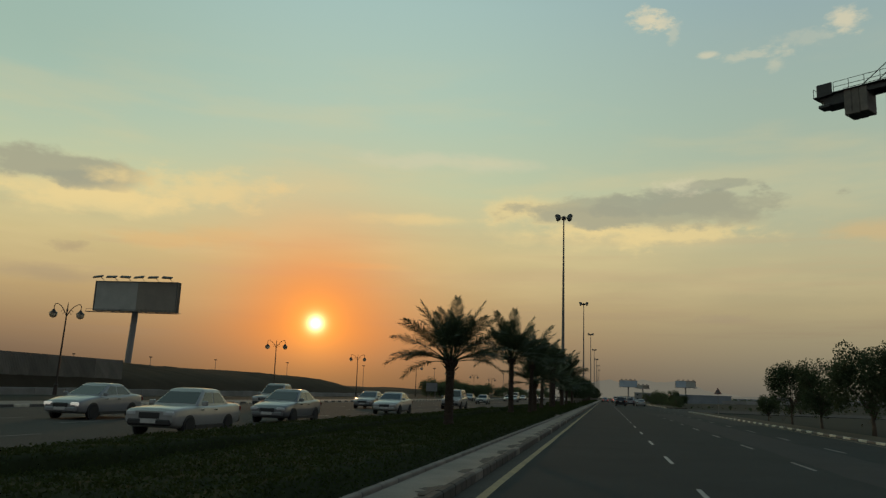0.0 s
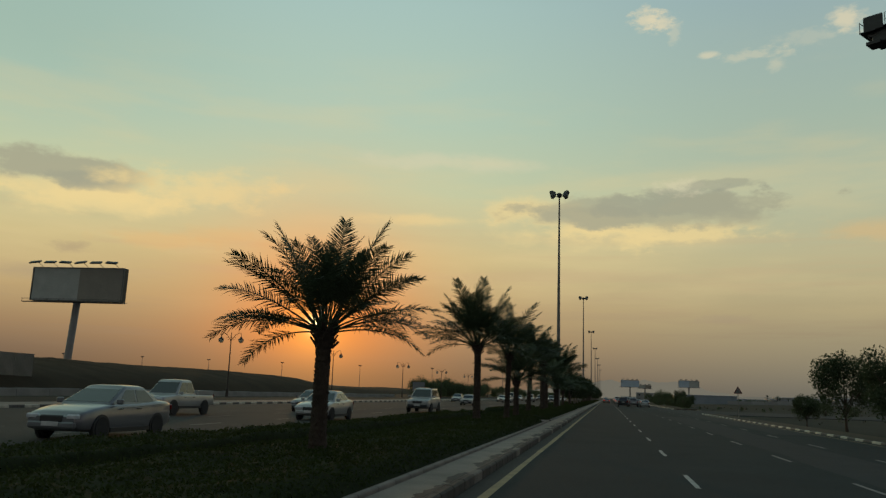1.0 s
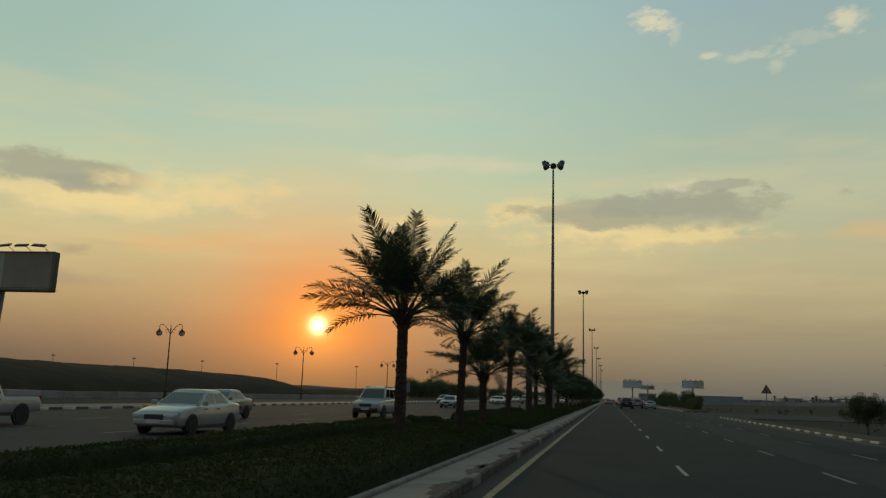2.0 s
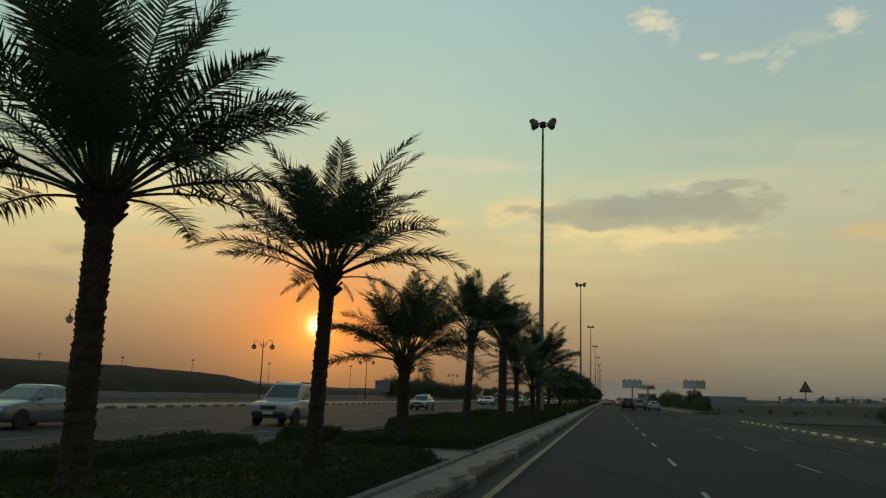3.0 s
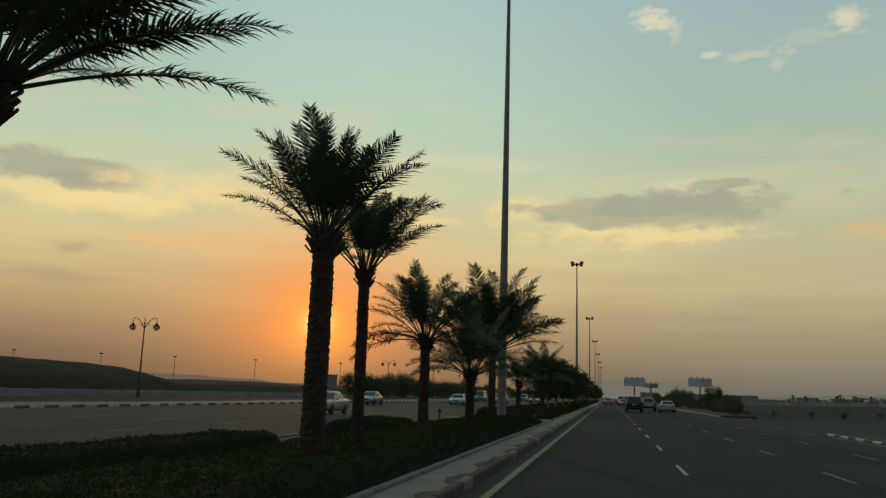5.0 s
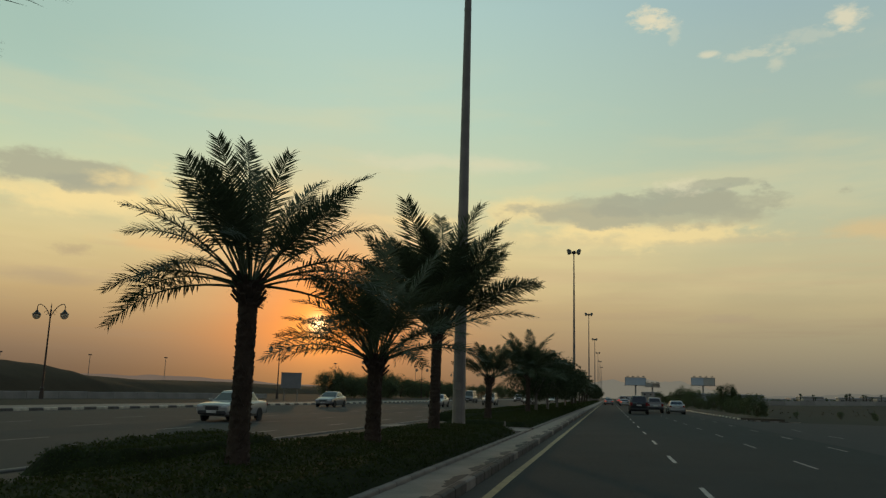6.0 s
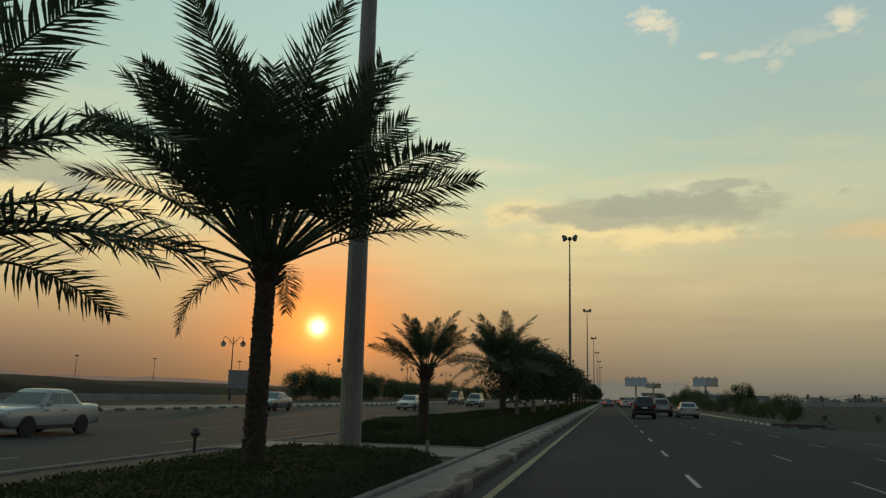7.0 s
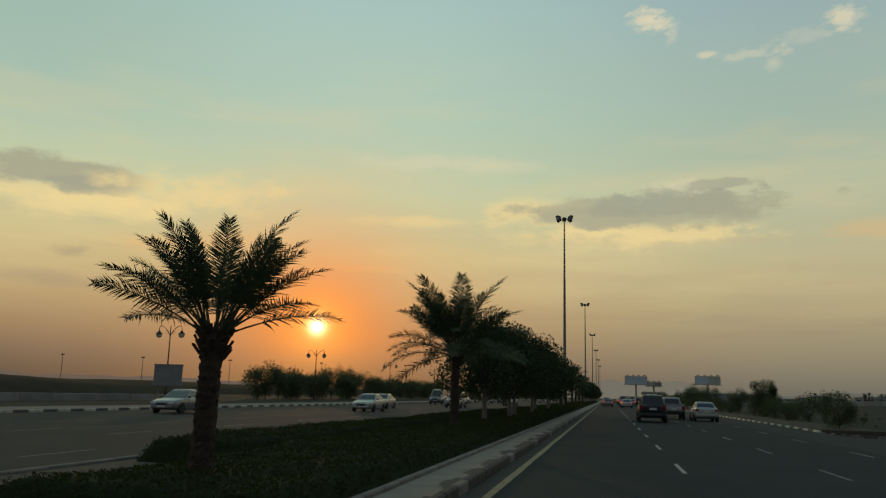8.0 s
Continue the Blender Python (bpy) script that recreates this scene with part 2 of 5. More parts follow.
FICUS = mat("dark_tree_leaves", (0.052, 0.072, 0.034), (0.034, 0.050, 0.025), 0.7, spec=0.2, thin=0.3, scale=2, bscale=14)
BARK = mat("bark", (0.12, 0.09, 0.065), (0.06, 0.045, 0.035), 0.95, scale=3, bump=0.8, bscale=22)
LIMED = mat("limewashed_bark", (0.20, 0.19, 0.17), (0.11, 0.10, 0.09), 0.9, scale=4, bump=0.5, bscale=22)
PALM_TRUNK = mat("palm_trunk", (0.060, 0.043, 0.029), (0.030, 0.022, 0.016), 0.95, scale=4, bump=0.9, bscale=26)
FROND = mat("palm_frond", (0.085, 0.112, 0.058), (0.055, 0.075, 0.040), 0.6, thin=0.25, spec=0.3, scale=2, bscale=20, rnd=0.22)
STEEL = mat("galvanised_steel", (0.21, 0.20, 0.18), (0.14, 0.134, 0.122), 0.6, 0.1, scale=1.2, bump=0.05, bscale=20)
DARK_STEEL = mat("dark_painted_steel", (0.045, 0.046, 0.048), (0.03, 0.03, 0.032), 0.5, 0.3, scale=3, bscale=20)
LAMP_HOUSING = mat("grey_lamp_housing", (0.12, 0.13, 0.12), (0.085, 0.092, 0.085), 0.5, 0.1, scale=3, bscale=20)
BRONZE = mat("brown_painted_steel", (0.06, 0.045, 0.035), (0.04, 0.03, 0.025), 0.5, 0.3, scale=3, bscale=20)
LAMP_GLASS = mat("frosted_lamp_glass", (0.85, 0.81, 0.72), (0.75, 0.71, 0.63), 0.3, thin=0.8, scale=4, bscale=20)
FLOOD_GLASS = mat("floodlight_glass", (0.35, 0.36, 0.36), (0.25, 0.26, 0.26), 0.1, scale=4, bscale=20)
POST_GREY = mat("grey_post_paint", (0.24, 0.22, 0.195), (0.17, 0.155, 0.14), 0.6, 0.0, scale=1, bscale=12)
BOARD_PALE = mat("grey_poster_vinyl", (0.46, 0.47, 0.42), (0.36, 0.37, 0.33), 0.55, scale=0.6, bscale=6)
BOARD_DARK = mat("brown_poster_vinyl", (0.30, 0.27, 0.21), (0.22, 0.20, 0.165), 0.55, scale=0.4, bscale=6)
BOARD_BLUE = mat("blue_poster_vinyl", (0.40, 0.50, 0.58), (0.48, 0.56, 0.62), 0.55, scale=0.3, bscale=4)
HOARDING = mat("hoarding_sheet", (0.20, 0.19, 0.155), (0.13, 0.125, 0.10), 0.6, scale=0.6, bump=0.1, bscale=12, rnd=0.25)
WALL_CONC = mat("grey_wall", (0.28, 0.28, 0.255), (0.19, 0.19, 0.175), 0.9, scale=0.5, bump=0.3, bscale=10, rnd=0.1)
RENDERED = mat("pale_render", (0.34, 0.34, 0.31), (0.24, 0.24, 0.22), 0.9, scale=0.2, bscale=4, rnd=0.2)
ROOFING = mat("metal_roofing", (0.42, 0.46, 0.49), (0.33, 0.36, 0.39), 0.5, 0.3, scale=0.2, bscale=3)
SHED = mat("blue_shed_sheeting", (0.25, 0.28, 0.30), (0.19, 0.22, 0.24), 0.6, scale=0.2, bscale=3)
GLASS = mat("car_glass", (0.018, 0.02, 0.022), (0.014, 0.015, 0.016), 0.06, scale=2, bscale=9, spec=0.8)
PANE = mat("building_window", (0.03, 0.035, 0.04), (0.02, 0.024, 0.028), 0.1, scale=1, bscale=9)
TYRE = mat("tyre_rubber", (0.022, 0.022, 0.022), (0.03, 0.029, 0.027), 0.9, scale=6, bscale=40)
RIM_METAL = mat("wheel_rim", (0.42, 0.42, 0.43), (0.3, 0.3, 0.3), 0.35, 0.8, scale=5, bscale=30)
TRIM = mat("black_plastic", (0.03, 0.03, 0.031), (0.022, 0.022, 0.022), 0.6, scale=5, bscale=40)
CHROME = mat("chrome", (0.6, 0.6, 0.6), (0.5, 0.5, 0.5), 0.15, 1.0, scale=5, bscale=30)
HEAD_OFF = mat("headlight_lens", (0.6, 0.62, 0.62), (0.45, 0.46, 0.47), 0.1, scale=6, bscale=30)
HEAD_ON = mat("lit_headlight", (0.8, 0.8, 0.75), rough=0.1, glow=(1.0, 0.93, 0.78, 0.3))
TAIL_OFF = mat("tail_light_lens", (0.22, 0.012, 0.012), (0.14, 0.01, 0.01), 0.15, scale=6, bscale=30)
TAIL_ON = mat("lit_tail_light", (0.4, 0.02, 0.02), rough=0.15, glow=(1.0, 0.06, 0.03, 0.45))
PLATE = mat("number_plate", (0.55, 0.55, 0.52), (0.45, 0.45, 0.43), 0.5, scale=8, bscale=40)
SIGN_RED = mat("red_sign_film", (0.16, 0.025, 0.022), (0.11, 0.02, 0.02), 0.4, scale=4, bscale=20)
SIGN_WHITE = mat("white_sign_film", (0.20, 0.205, 0.19), (0.15, 0.155, 0.14), 0.5, scale=4, bscale=20)
PAINT = {n: mat(n + "_car_paint", c, tuple(x * 0.86 for x in c), 0.28, 0.0, scale=1.2, bscale=7, coat=0.7)
         for n, c in dict(white=(0.34, 0.345, 0.33), silver=(0.25, 0.255, 0.26), grey=(0.16, 0.165, 0.17), black=(0.02, 0.021, 0.023),
                          red=(0.26, 0.03, 0.028), beige=(0.46, 0.41, 0.33), blue=(0.05, 0.08, 0.15)).items()}

# ---- building blocks ----


class Geo:
    """Vertices and faces gathered for one mesh."""

    def __init__(self):
        self.v, self.f = [], []

    def add(self, vs, fs, m=None):
        k = len(self.v)
        self.v += [tuple(m @ Vector(p)) if m else tuple(p) for p in vs]
        self.f += [tuple(k + i for i in f) for f in fs]
        return self

    def box(self, x, y, z, sx, sy, sz, m=None, c=None):
        """A block centred at x, y, z with its edges cut off by c."""
        c = min(sx, sy, sz) * 0.12 if c is None else c
        h = (sx / 2, sy / 2, sz / 2)
        pts, ids = [], {}
        for s in [(a, b, d) for a in (-1, 1) for b in (-1, 1) for d in (-1, 1)]:
            for ax in range(3):
                ids[s, ax] = len(pts)
                pts.append(tuple((x, y, z)[i] + s[i] * (h[i] - (0 if i == ax else c)) for i in range(3)))
        fs = []
        for ax in range(3):
            o = [i for i in range(3) if i != ax]
            for sg in (-1, 1):
                ring = []
                for a, b in ((-1, -1), (1, -1), (1, 1), (-1, 1)):
                    s = [0, 0, 0]
                    s[ax], s[o[0]], s[o[1]] = sg, a, b
                    ring.append(ids[tuple(s), ax])
                fs.append(ring if (sg > 0) == (ax != 1) else ring[::-1])
            for a in (-1, 1):
                for b in (-1, 1):
                    s0, s1 = [0, 0, 0], [0, 0, 0]
                    s0[ax], s1[ax] = -1, 1
                    s0[o[0]] = s1[o[0]] = a
                    s0[o[1]] = s1[o[1]] = b
                    s0, s1 = tuple(s0), tuple(s1)
                    r = [ids[s0, o[0]], ids[s1, o[0]], ids[s1, o[1]], ids[s0, o[1]]]
                    fs.append(r)
        for s in [(a, b, d) for a in (-1, 1) for b in (-1, 1) for d in (-1, 1)]:
            fs.append([ids[s, 0], ids[s, 1], ids[s, 2]])
        return self.add(pts, fs, m)

    def tube(self, path, radii, n=10, m=None, cap=True):
        path = [Vector(p) for p in path]
        vs, fs = [], []
        side = None
        for i, p in enumerate(path):
            d = (path[min(i + 1, len(path) - 1)] - path[max(i - 1, 0)]).normalized()
            if side is None:
                side = d.orthogonal().normalized()
            side = (side - d * side.dot(d)).normalized()
            up2 = d.cross(side)
            r = radii[i] if isinstance(radii, (list, tuple)) else radii
            vs += [p + (side * math.cos(2 * math.pi * k / n) + up2 * math.sin(2 * math.pi * k / n)) * r for k in range(n)]
        for i in range(len(path) - 1):
            fs += [(i * n + k, i * n + (k + 1) % n, (i + 1) * n + (k + 1) % n, (i + 1) * n + k) for k in range(n)]
        if cap:
            fs += [tuple(range(n))[::-1], tuple((len(path) - 1) * n + k for k in range(n))]
        return self.add(vs, fs, m)

    def loft(self, rings, m=None, cap=True):
        n, vs, fs = len(rings[0]), [p for r in rings for p in r], []
        for i in range(len(rings) - 1):
            fs += [(i * n + k, i * n + (k + 1) % n, (i + 1) * n + (k + 1) % n, (i + 1) * n + k) for k in range(n)]
        if cap:
            fs += [tuple(range(n))[::-1], tuple((len(rings) - 1) * n + k for k in range(n))]
        return self.add(vs, fs, m)

    def spin(self, profile, n=14, m=None):
        """A turned body from (radius, height) pairs."""
        return self.loft([[(r * math.cos(2 * math.pi * k / n), r * math.sin(2 * math.pi * k / n), z) for k in range(n)] for r, z in profile], m)

    def mesh(self, name, material, smooth=False):
        me = bpy.data.meshes.new(name)
        me.from_pydata(self.v, [], self.f)
        bm = bmesh.new()
        bm.from_mesh(me)
        bmesh.ops.recalc_face_normals(bm, faces=bm.faces)
        bm.to_mesh(me)
        bm.free()
        me.materials.append(material)
        if smooth:
            me.shade_smooth()
        return me


def part(name, geo, material, parent=None, label="", smooth=False, at=None):
    """One mesh object under a thing or a part."""
    ob = new(name, geo if isinstance(geo, bpy.types.Mesh) else geo.mesh(name, material, smooth))
    ob.parent = parent
    if at is not None:
        ob.matrix_local = at
    return tagged(ob, label)


def thing(name, m, label, category, group="", kind=""):
    ob = new(name)
    ob.empty_display_size = 0.2
    ob.matrix_world = m
    return tagged(ob, label, category, group, kind)


def leaves(rng, centres, size, spread, flat=0.0):
    """Small pointed leaves, turned at random, round the given centres."""
    n = len(centres)
    off = rng.normal(0, 1, (n, 3))
    size_of = np.linalg.norm(off, axis=1)
    off *= (np.minimum(size_of, 1.8) / size_of)[:, None]
    c = centres + off * spread
    a = rng.normal(0, 1, (n, 3))
    a[:, 2] *= 1 - flat
    a /= np.linalg.norm(a, axis=1)[:, None]
    b = np.cross(a, rng.normal(0, 1, (n, 3)))
    b /= np.linalg.norm(b, axis=1)[:, None] + 1e-9
    s = size * rng.uniform(0.6, 1.3, (n, 1))
    v = np.stack([c - a * s, c + b * s * 0.42, c + a * s, c - b * s * 0.42], 1).reshape(-1, 3)
    return v, np.arange(4 * n).reshape(-1, 4)


def raw_mesh(name, v, f, material):
    me = bpy.data.meshes.new(name)
    me.from_pydata(np.asarray(v).tolist(), [], np.asarray(f).tolist())
    me.materials.append(material)
    return me

# ---- ground, roads, median ----
ROAD_L, ROAD_R = -2.33, 11.51          # own carriageway
LINES = (1.67, 5.07, 8.05)             # its lane lines
FAR_R, FAR_L = -9.9, -32.4           # oncoming carriageway
NEAR, END = -30.0, 900.0
GAP = (120.0, 163.0)                   # where a side road joins on the right


def slab(name, x0, x1, y0, y1, z, material, label, category, thick=0.1):
    g = Geo()
    g.box((x0 + x1) / 2, (y0 + y1) / 2, z - thick / 2, x1 - x0, y1 - y0, thick, c=0.004)
    ob = new(name, g.mesh(name, material))
    return tagged(ob, label, category, kind="structure")


def ground_height(x, y):
    if x > 14:
        dip = min(1, max(0, (abs(y - 138) - 22) / 18))
        return -0.08 + 0.10 * dip * noise.noise((x * 0.05, y * 0.05, 0)) - 0.35 * dip * min(1, (x - 14) / 30) + 3.0 * min(1, max(0, (x - 28) / 130)) * min(1, max(0, (y - 100) / 320))
    if x < -32:
        return -0.05 + 0.3 * min(1, (-32 - x) / 8) + 0.1 * noise.noise((x * 0.06, y * 0.06, 3))
    return -0.14


g = Geo()
xs = [-4600, -2500, -1200, -600, -300, -200, -140, -100, -80, -70, -62, -55, -50, -46, -42, -38, -34, -32, -29, -20, -8, 6, 13.2, 14, 16, 18, 22, 28, 36, 46, 60, 80, 110, 160, 240, 400, 800, 1600, 3000, 4600]
ys = [-3000, -1000, -400, -150, -60] + list(range(-30, 330, 10)) + [350, 380, 420, 470, 530, 600, 700, 850, 1100, 1500, 2200, 3200, 4700]
nx = len(xs)
g.add([(x, y, ground_height(x, y)) for y in ys for x in xs],
      [(j * nx + i, j * nx + i + 1, (j + 1) * nx + i + 1, (j + 1) * nx + i) for j in range(len(ys) - 1) for i in range(nx - 1)])
ground = tagged(new("ground", g.mesh("ground", FIELD, True)), "flat dry brown field reaching the hazy horizon", "ground", kind="structure")

road = slab("road", ROAD_L, ROAD_R, NEAR, END, 0.0, ASPHALT, "dark worn asphalt of a four-lane carriageway", "road")
road_far = slab("road", FAR_L, FAR_R, NEAR, END, 0.0, WORN, "worn asphalt of the oncoming carriageway beyond the median", "road")
slab("road", ROAD_R, 70.0, GAP[0], GAP[1] - 6, -0.004, PATCH, "dark asphalt mouth of a joining side road", "road")


def wheel_band(x, y0, y1, w, material, parent):
    g2 = Geo()
    n = 40
    rng = np.random.default_rng(int(abs(x) * 10) + 500)
    e = rng.uniform(-0.12, 0.12, (2, n + 1))
    pts = [(x - w / 2 + e[0, i], y0 + (y1 - y0) * i / n, 0.0035) for i in range(n + 1)] + [(x + w / 2 + e[1, i], y0 + (y1 - y0) * i / n, 0.0035) for i in range(n + 1)]
    g2.add(pts, [(i, n + 1 + i, n + 2 + i, i + 1) for i in range(n)])
    part("patch", g2, material, parent, "patched strip of darker asphalt")


wheel_band(6.5, 12.0, 96.0, 2.2, PATCH, road)
wheel_band(10.2, 60.0, 210.0, 2.9, PATCH, road)
wheel_band(-18.2, 60.0, 170.0, 2.6, PATCH, road_far)


def stripe(x, y0, y1, w, z=0.0045):
    g2 = Geo()
    n = max(2, int((y1 - y0) / 3))
    rng = np.random.default_rng(int(x * 100 + y0) % 9999)
    e = rng.uniform(-0.012, 0.012, (2, n + 1))
    pts = []
    for s in (0, 1):
        pts += [(x + (s - 0.5) * w + e[s, i], y0 + (y1 - y0) * i / n, z) for i in range(n + 1)]
    return g2.add(pts, [(i, n + 1 + i, n + 2 + i, i + 1) for i in range(n)])


part("gutter", stripe(-2.13, NEAR, END, 0.38, 0.003), GUTTER, road, "dark gutter strip along the kerb")
part("edge_line", stripe(-1.905, NEAR, END, 0.15), LINE_YELLOW, road, "worn yellow edge line")
part("edge_line", stripe(11.05, NEAR, GAP[0] - 4, 0.10), LINE_YELLOW, road, "faded yellow edge line")
part("edge_line", stripe(FAR_R - 0.55, NEAR, END, 0.13), LINE_YELLOW, road_far, "faded yellow edge line")
DASH, DASH0 = 8.56, 5.95               # lane dashes: their step and the first one
dash_mesh = Geo()
dash_mesh.add([(-0.048, -1.35, 0), (0.046, -1.35, 0), (0.053, -0.4, 0), (0.046, 0.8, 0), (0.049, 1.35, 0), (-0.046, 1.35, 0), (-0.053, 0.3, 0)], [tuple(range(7))])
faded_mesh = dash_mesh.mesh("lane_dash", LINE_FADED)
dash_mesh = dash_mesh.mesh("lane_dash", LINE_WHITE)
for x in LINES:
    for k in range(-1, 40):
        part("lane_dash", dash_mesh if x < 3 else faded_mesh, None, road, at=pose(x, DASH0 + DASH * k, 0.0045))
for k in range(3):
    part("lane_dash", faded_mesh, None, road, at=pose(10.9, 120.0 + DASH * k, 0.0045))
for x in (-12.8, -16.4, -20.1, -23.8):
    for k in range(0, 26):
        part("lane_dash", faded_mesh, None, road_far, at=pose(x, 3.0 + DASH * k, 0.0045))
rest = Geo()
for x in LINES:
    for k in range(40, 95):
        y = DASH0 + DASH * k
        rest.add([(x - 0.07, y - 1.5, 0.005), (x + 0.07, y - 1.5, 0.005), (x + 0.07, y + 1.5, 0.005), (x - 0.07, y + 1.5, 0.005)], [(0, 1, 2, 3)])
tagged(part("lane_marking", rest, LINE_WHITE, road), kind="stuff")

# median: raised kerb, paved walk, planted beds with two paved crossings
CROSS = ((61.3, 64.1), (118.7, 122.2))
bed = slab("median_ground", -9.7, -3.42, NEAR, END, 0.12, SOIL, "dark bare soil of the planted median", "ground", thick=0.28)
walkway = slab("pavement", -3.26, -2.51, NEAR, END, 0.15, PAVING, "pale paved strip beside the kerb of the median", "pavement", thick=0.29)
for a, b in CROSS:
    cross = slab("pavement", -9.68, -3.40, a, b, 0.155, PAVING, "pale paved path crossing the median", "pavement", thick=0.27)
    for s in (a - 0.08, b + 0.08):
        g = Geo()
        g.box(-6.54, s, 0.11, 6.2, 0.14, 0.16)
        part("edging", g, CONCRETE, cross)

stone = Geo().box(0, 0, 0.0, 0.16, 0.985, 0.34, c=0.025).mesh("kerb_stone", CONCRETE)
stone_s = Geo().box(0, 0, 0.0, 0.16, 0.985, 0.34, c=0.03).mesh("kerb_stone", DARK_CONCRETE)
stone_w = Geo().box(0, 0, 0.0, 0.16, 0.615, 0.36, c=0.025).mesh("kerb_stone", KERB_WHITE)
stone_b = Geo().box(0, 0, 0.0, 0.16, 0.615, 0.36, c=0.025).mesh("kerb_stone", KERB_BLACK)
edge = Geo().box(0, 0, 0, 0.12, 0.985, 0.30, c=0.02).mesh("edging_stone", CONCRETE)


def long_block(name, x, y0, y1, w, h, z, material, parent):
    g2 = Geo()
    g2.box(x, (y0 + y1) / 2, z, w, y1 - y0, h, c=0.02)
    tagged(part(name, g2, material, parent), kind="stuff")


def kerb_line(x, label, y0, y1, pattern, far=None, z=0.0):
    ob = thing("kerb", pose(0, 0, 0), label, "kerb", kind="structure")
    k, y = 0, y0
    while y < y1:
        me, step = pattern[k % len(pattern)]
        part("kerb_stone", me, None, ob, at=pose(x, y + step / 2, z))
        y += step
        k += 1
    if far:
        long_block("kerb_run", x, y, far, 0.16, 0.34, z, CONCRETE, ob)
    return ob


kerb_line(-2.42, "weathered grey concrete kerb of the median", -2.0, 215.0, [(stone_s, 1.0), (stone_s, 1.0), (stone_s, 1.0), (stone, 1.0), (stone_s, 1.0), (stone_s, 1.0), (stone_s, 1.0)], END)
kerb_line(-9.8, "weathered pale kerb on the far edge of the median", 18.0, 200.0, [(stone, 1.0)], END)
PAINTED = [(stone_w, 0.625), (stone_w, 0.625), (stone_b, 0.625), (stone_b, 0.625)]
kerb_line(11.6, "kerb painted in black and cream bands", 20.0, GAP[0], PAINTED, z=-0.08)
kerb_line(11.6, "kerb painted in black and cream bands", GAP[1], 330.0, PAINTED, 700.0, -0.06)
kerb_line(-32.5, "kerb painted in faded black and white bands", 30.0, 240.0, PAINTED, 700.0, -0.02)
# kerb curving into the side road
curve = thing("kerb", pose(0, 0, 0), "dark and grey kerb curving into the side road", "kerb", kind="structure")
for k in range(9):
    a = radians(90 - 9.0 * k)
    part("kerb_stone", (stone, stone_s)[k % 2], None, curve, at=pose(16.8 - 5.2 * math.sin(a), 163.0 - 5.2 * math.cos(a), -0.13, 0, 0, -9.0 * k))
edging = thing("edging", pose(0, 0, 0), "pale concrete edging along the planted bed", "edging", kind="structure")
for k in range(-2, 215):
    if not any(a - 0.2 < k + 0.5 < b + 0.2 for a, b in CROSS):
        part("edging_stone", edge, None, edging, at=pose(-3.34, k + 0.5, 0.06))
long_block("edging_run", -3.34, 215, END, 0.12, 0.30, 0.06, CONCRETE, edging)

rng = np.random.default_rng(14)
for k in range(70):
    y0, ln = -1.0 + 2.6 * k + rng.uniform(-0.6, 0.6), rng.uniform(0.9, 2.6)
    n = 14
    w = [rng.uniform(0.02, 0.12) + rng.uniform(0.06, 0.2) * math.sin(math.pi * i / n) for i in range(n + 1)]
    g = Geo()
    g.add([(-2.512, y0 + ln * i / n, 0.1535) for i in range(n + 1)] + [(-2.512 - w[i], y0 + ln * i / n, 0.1535) for i in range(n + 1)],
          [(i, i + 1, n + 2 + i, n + 1 + i) for i in range(n)])
    part("stain", g, DARK_CONCRETE, walkway, "dark tyre and oil stain on the paving")

verge = slab("verge", 11.7, 14.0, NEAR, GAP[0], 0.06, SAND, "sandy verge behind the painted kerb", "verge", thick=0.3)
slab("verge", 11.7, 15.6, GAP[1] + 1, 700.0, 0.13, SAND, "sandy verge behind the painted kerb", "verge", thick=0.3)
slab("pavement", -37.5, -32.6, NEAR, END, 0.15, PAVING, "pale pavement beside the oncoming carriageway", "pavement", thick=0.3)

# low wall along the far verge
low_wall = thing("wall_west", pose(0, 0, 0), "low grey concrete wall along the far verge", "wall", kind="structure")
panel = Geo().box(0, 0, 0.1, 0.22, 3.97, 1.5, c=0.03).mesh("wall_panel", WALL_CONC)
for k in range(43):
    part("wall_panel", panel, None, low_wall, at=pose(-47.0, 22.0 + 4.0 * k, 0.02 + 0.02 * (k % 3)))

# heaped earth behind it


def earth_bank(y0, y1, x0, wide, height, tail, label, lumps=0.2, nu=230, nv=18, seed=0):
    """A long heap of bare earth that falls away over its last stretch."""
    g2 = Geo()
    for i in range(nu):
        y = y0 + (y1 - y0) * i / (nu - 1)
        fall = min(1.0, max(0.0, (y1 - 1 - y) / tail)) ** 0.75
        for j in range(nv):
            x = x0 - wide * j / (nv - 1)
            prof = math.sin(math.pi * min(1, j / (nv - 1) * 1.02)) ** 0.55
            h = height * (1 + 0.11 * noise.noise((y * 0.035, 1 + seed, j * 0.1)) + 0.22 * noise.noise((y * 0.012, 7 + seed, 0))) * fall * prof
            h += lumps * (noise.noise((x * 0.5, y * 0.5, seed)) + 0.8 * noise.noise((x * 1.3, y * 1.1, 2 + seed))) * prof * fall
            g2.v.append((x, y + 1.2 * noise.noise((x * 0.2, y * 0.2, 5 + seed)), 0.05 + h))
    g2.f = [(i * nv + j, (i + 1) * nv + j, (i + 1) * nv + j + 1, i * nv + j + 1) for i in range(nu - 1) for j in range(nv - 1)]
    tagged(new("earth_bank", g2.mesh("earth_bank", EARTH, True)), label, "earth bank", kind="structure")


earth_bank(-20, 178, -48.5, 40, 4.0, 17, "long dark bank of heaped bare earth")
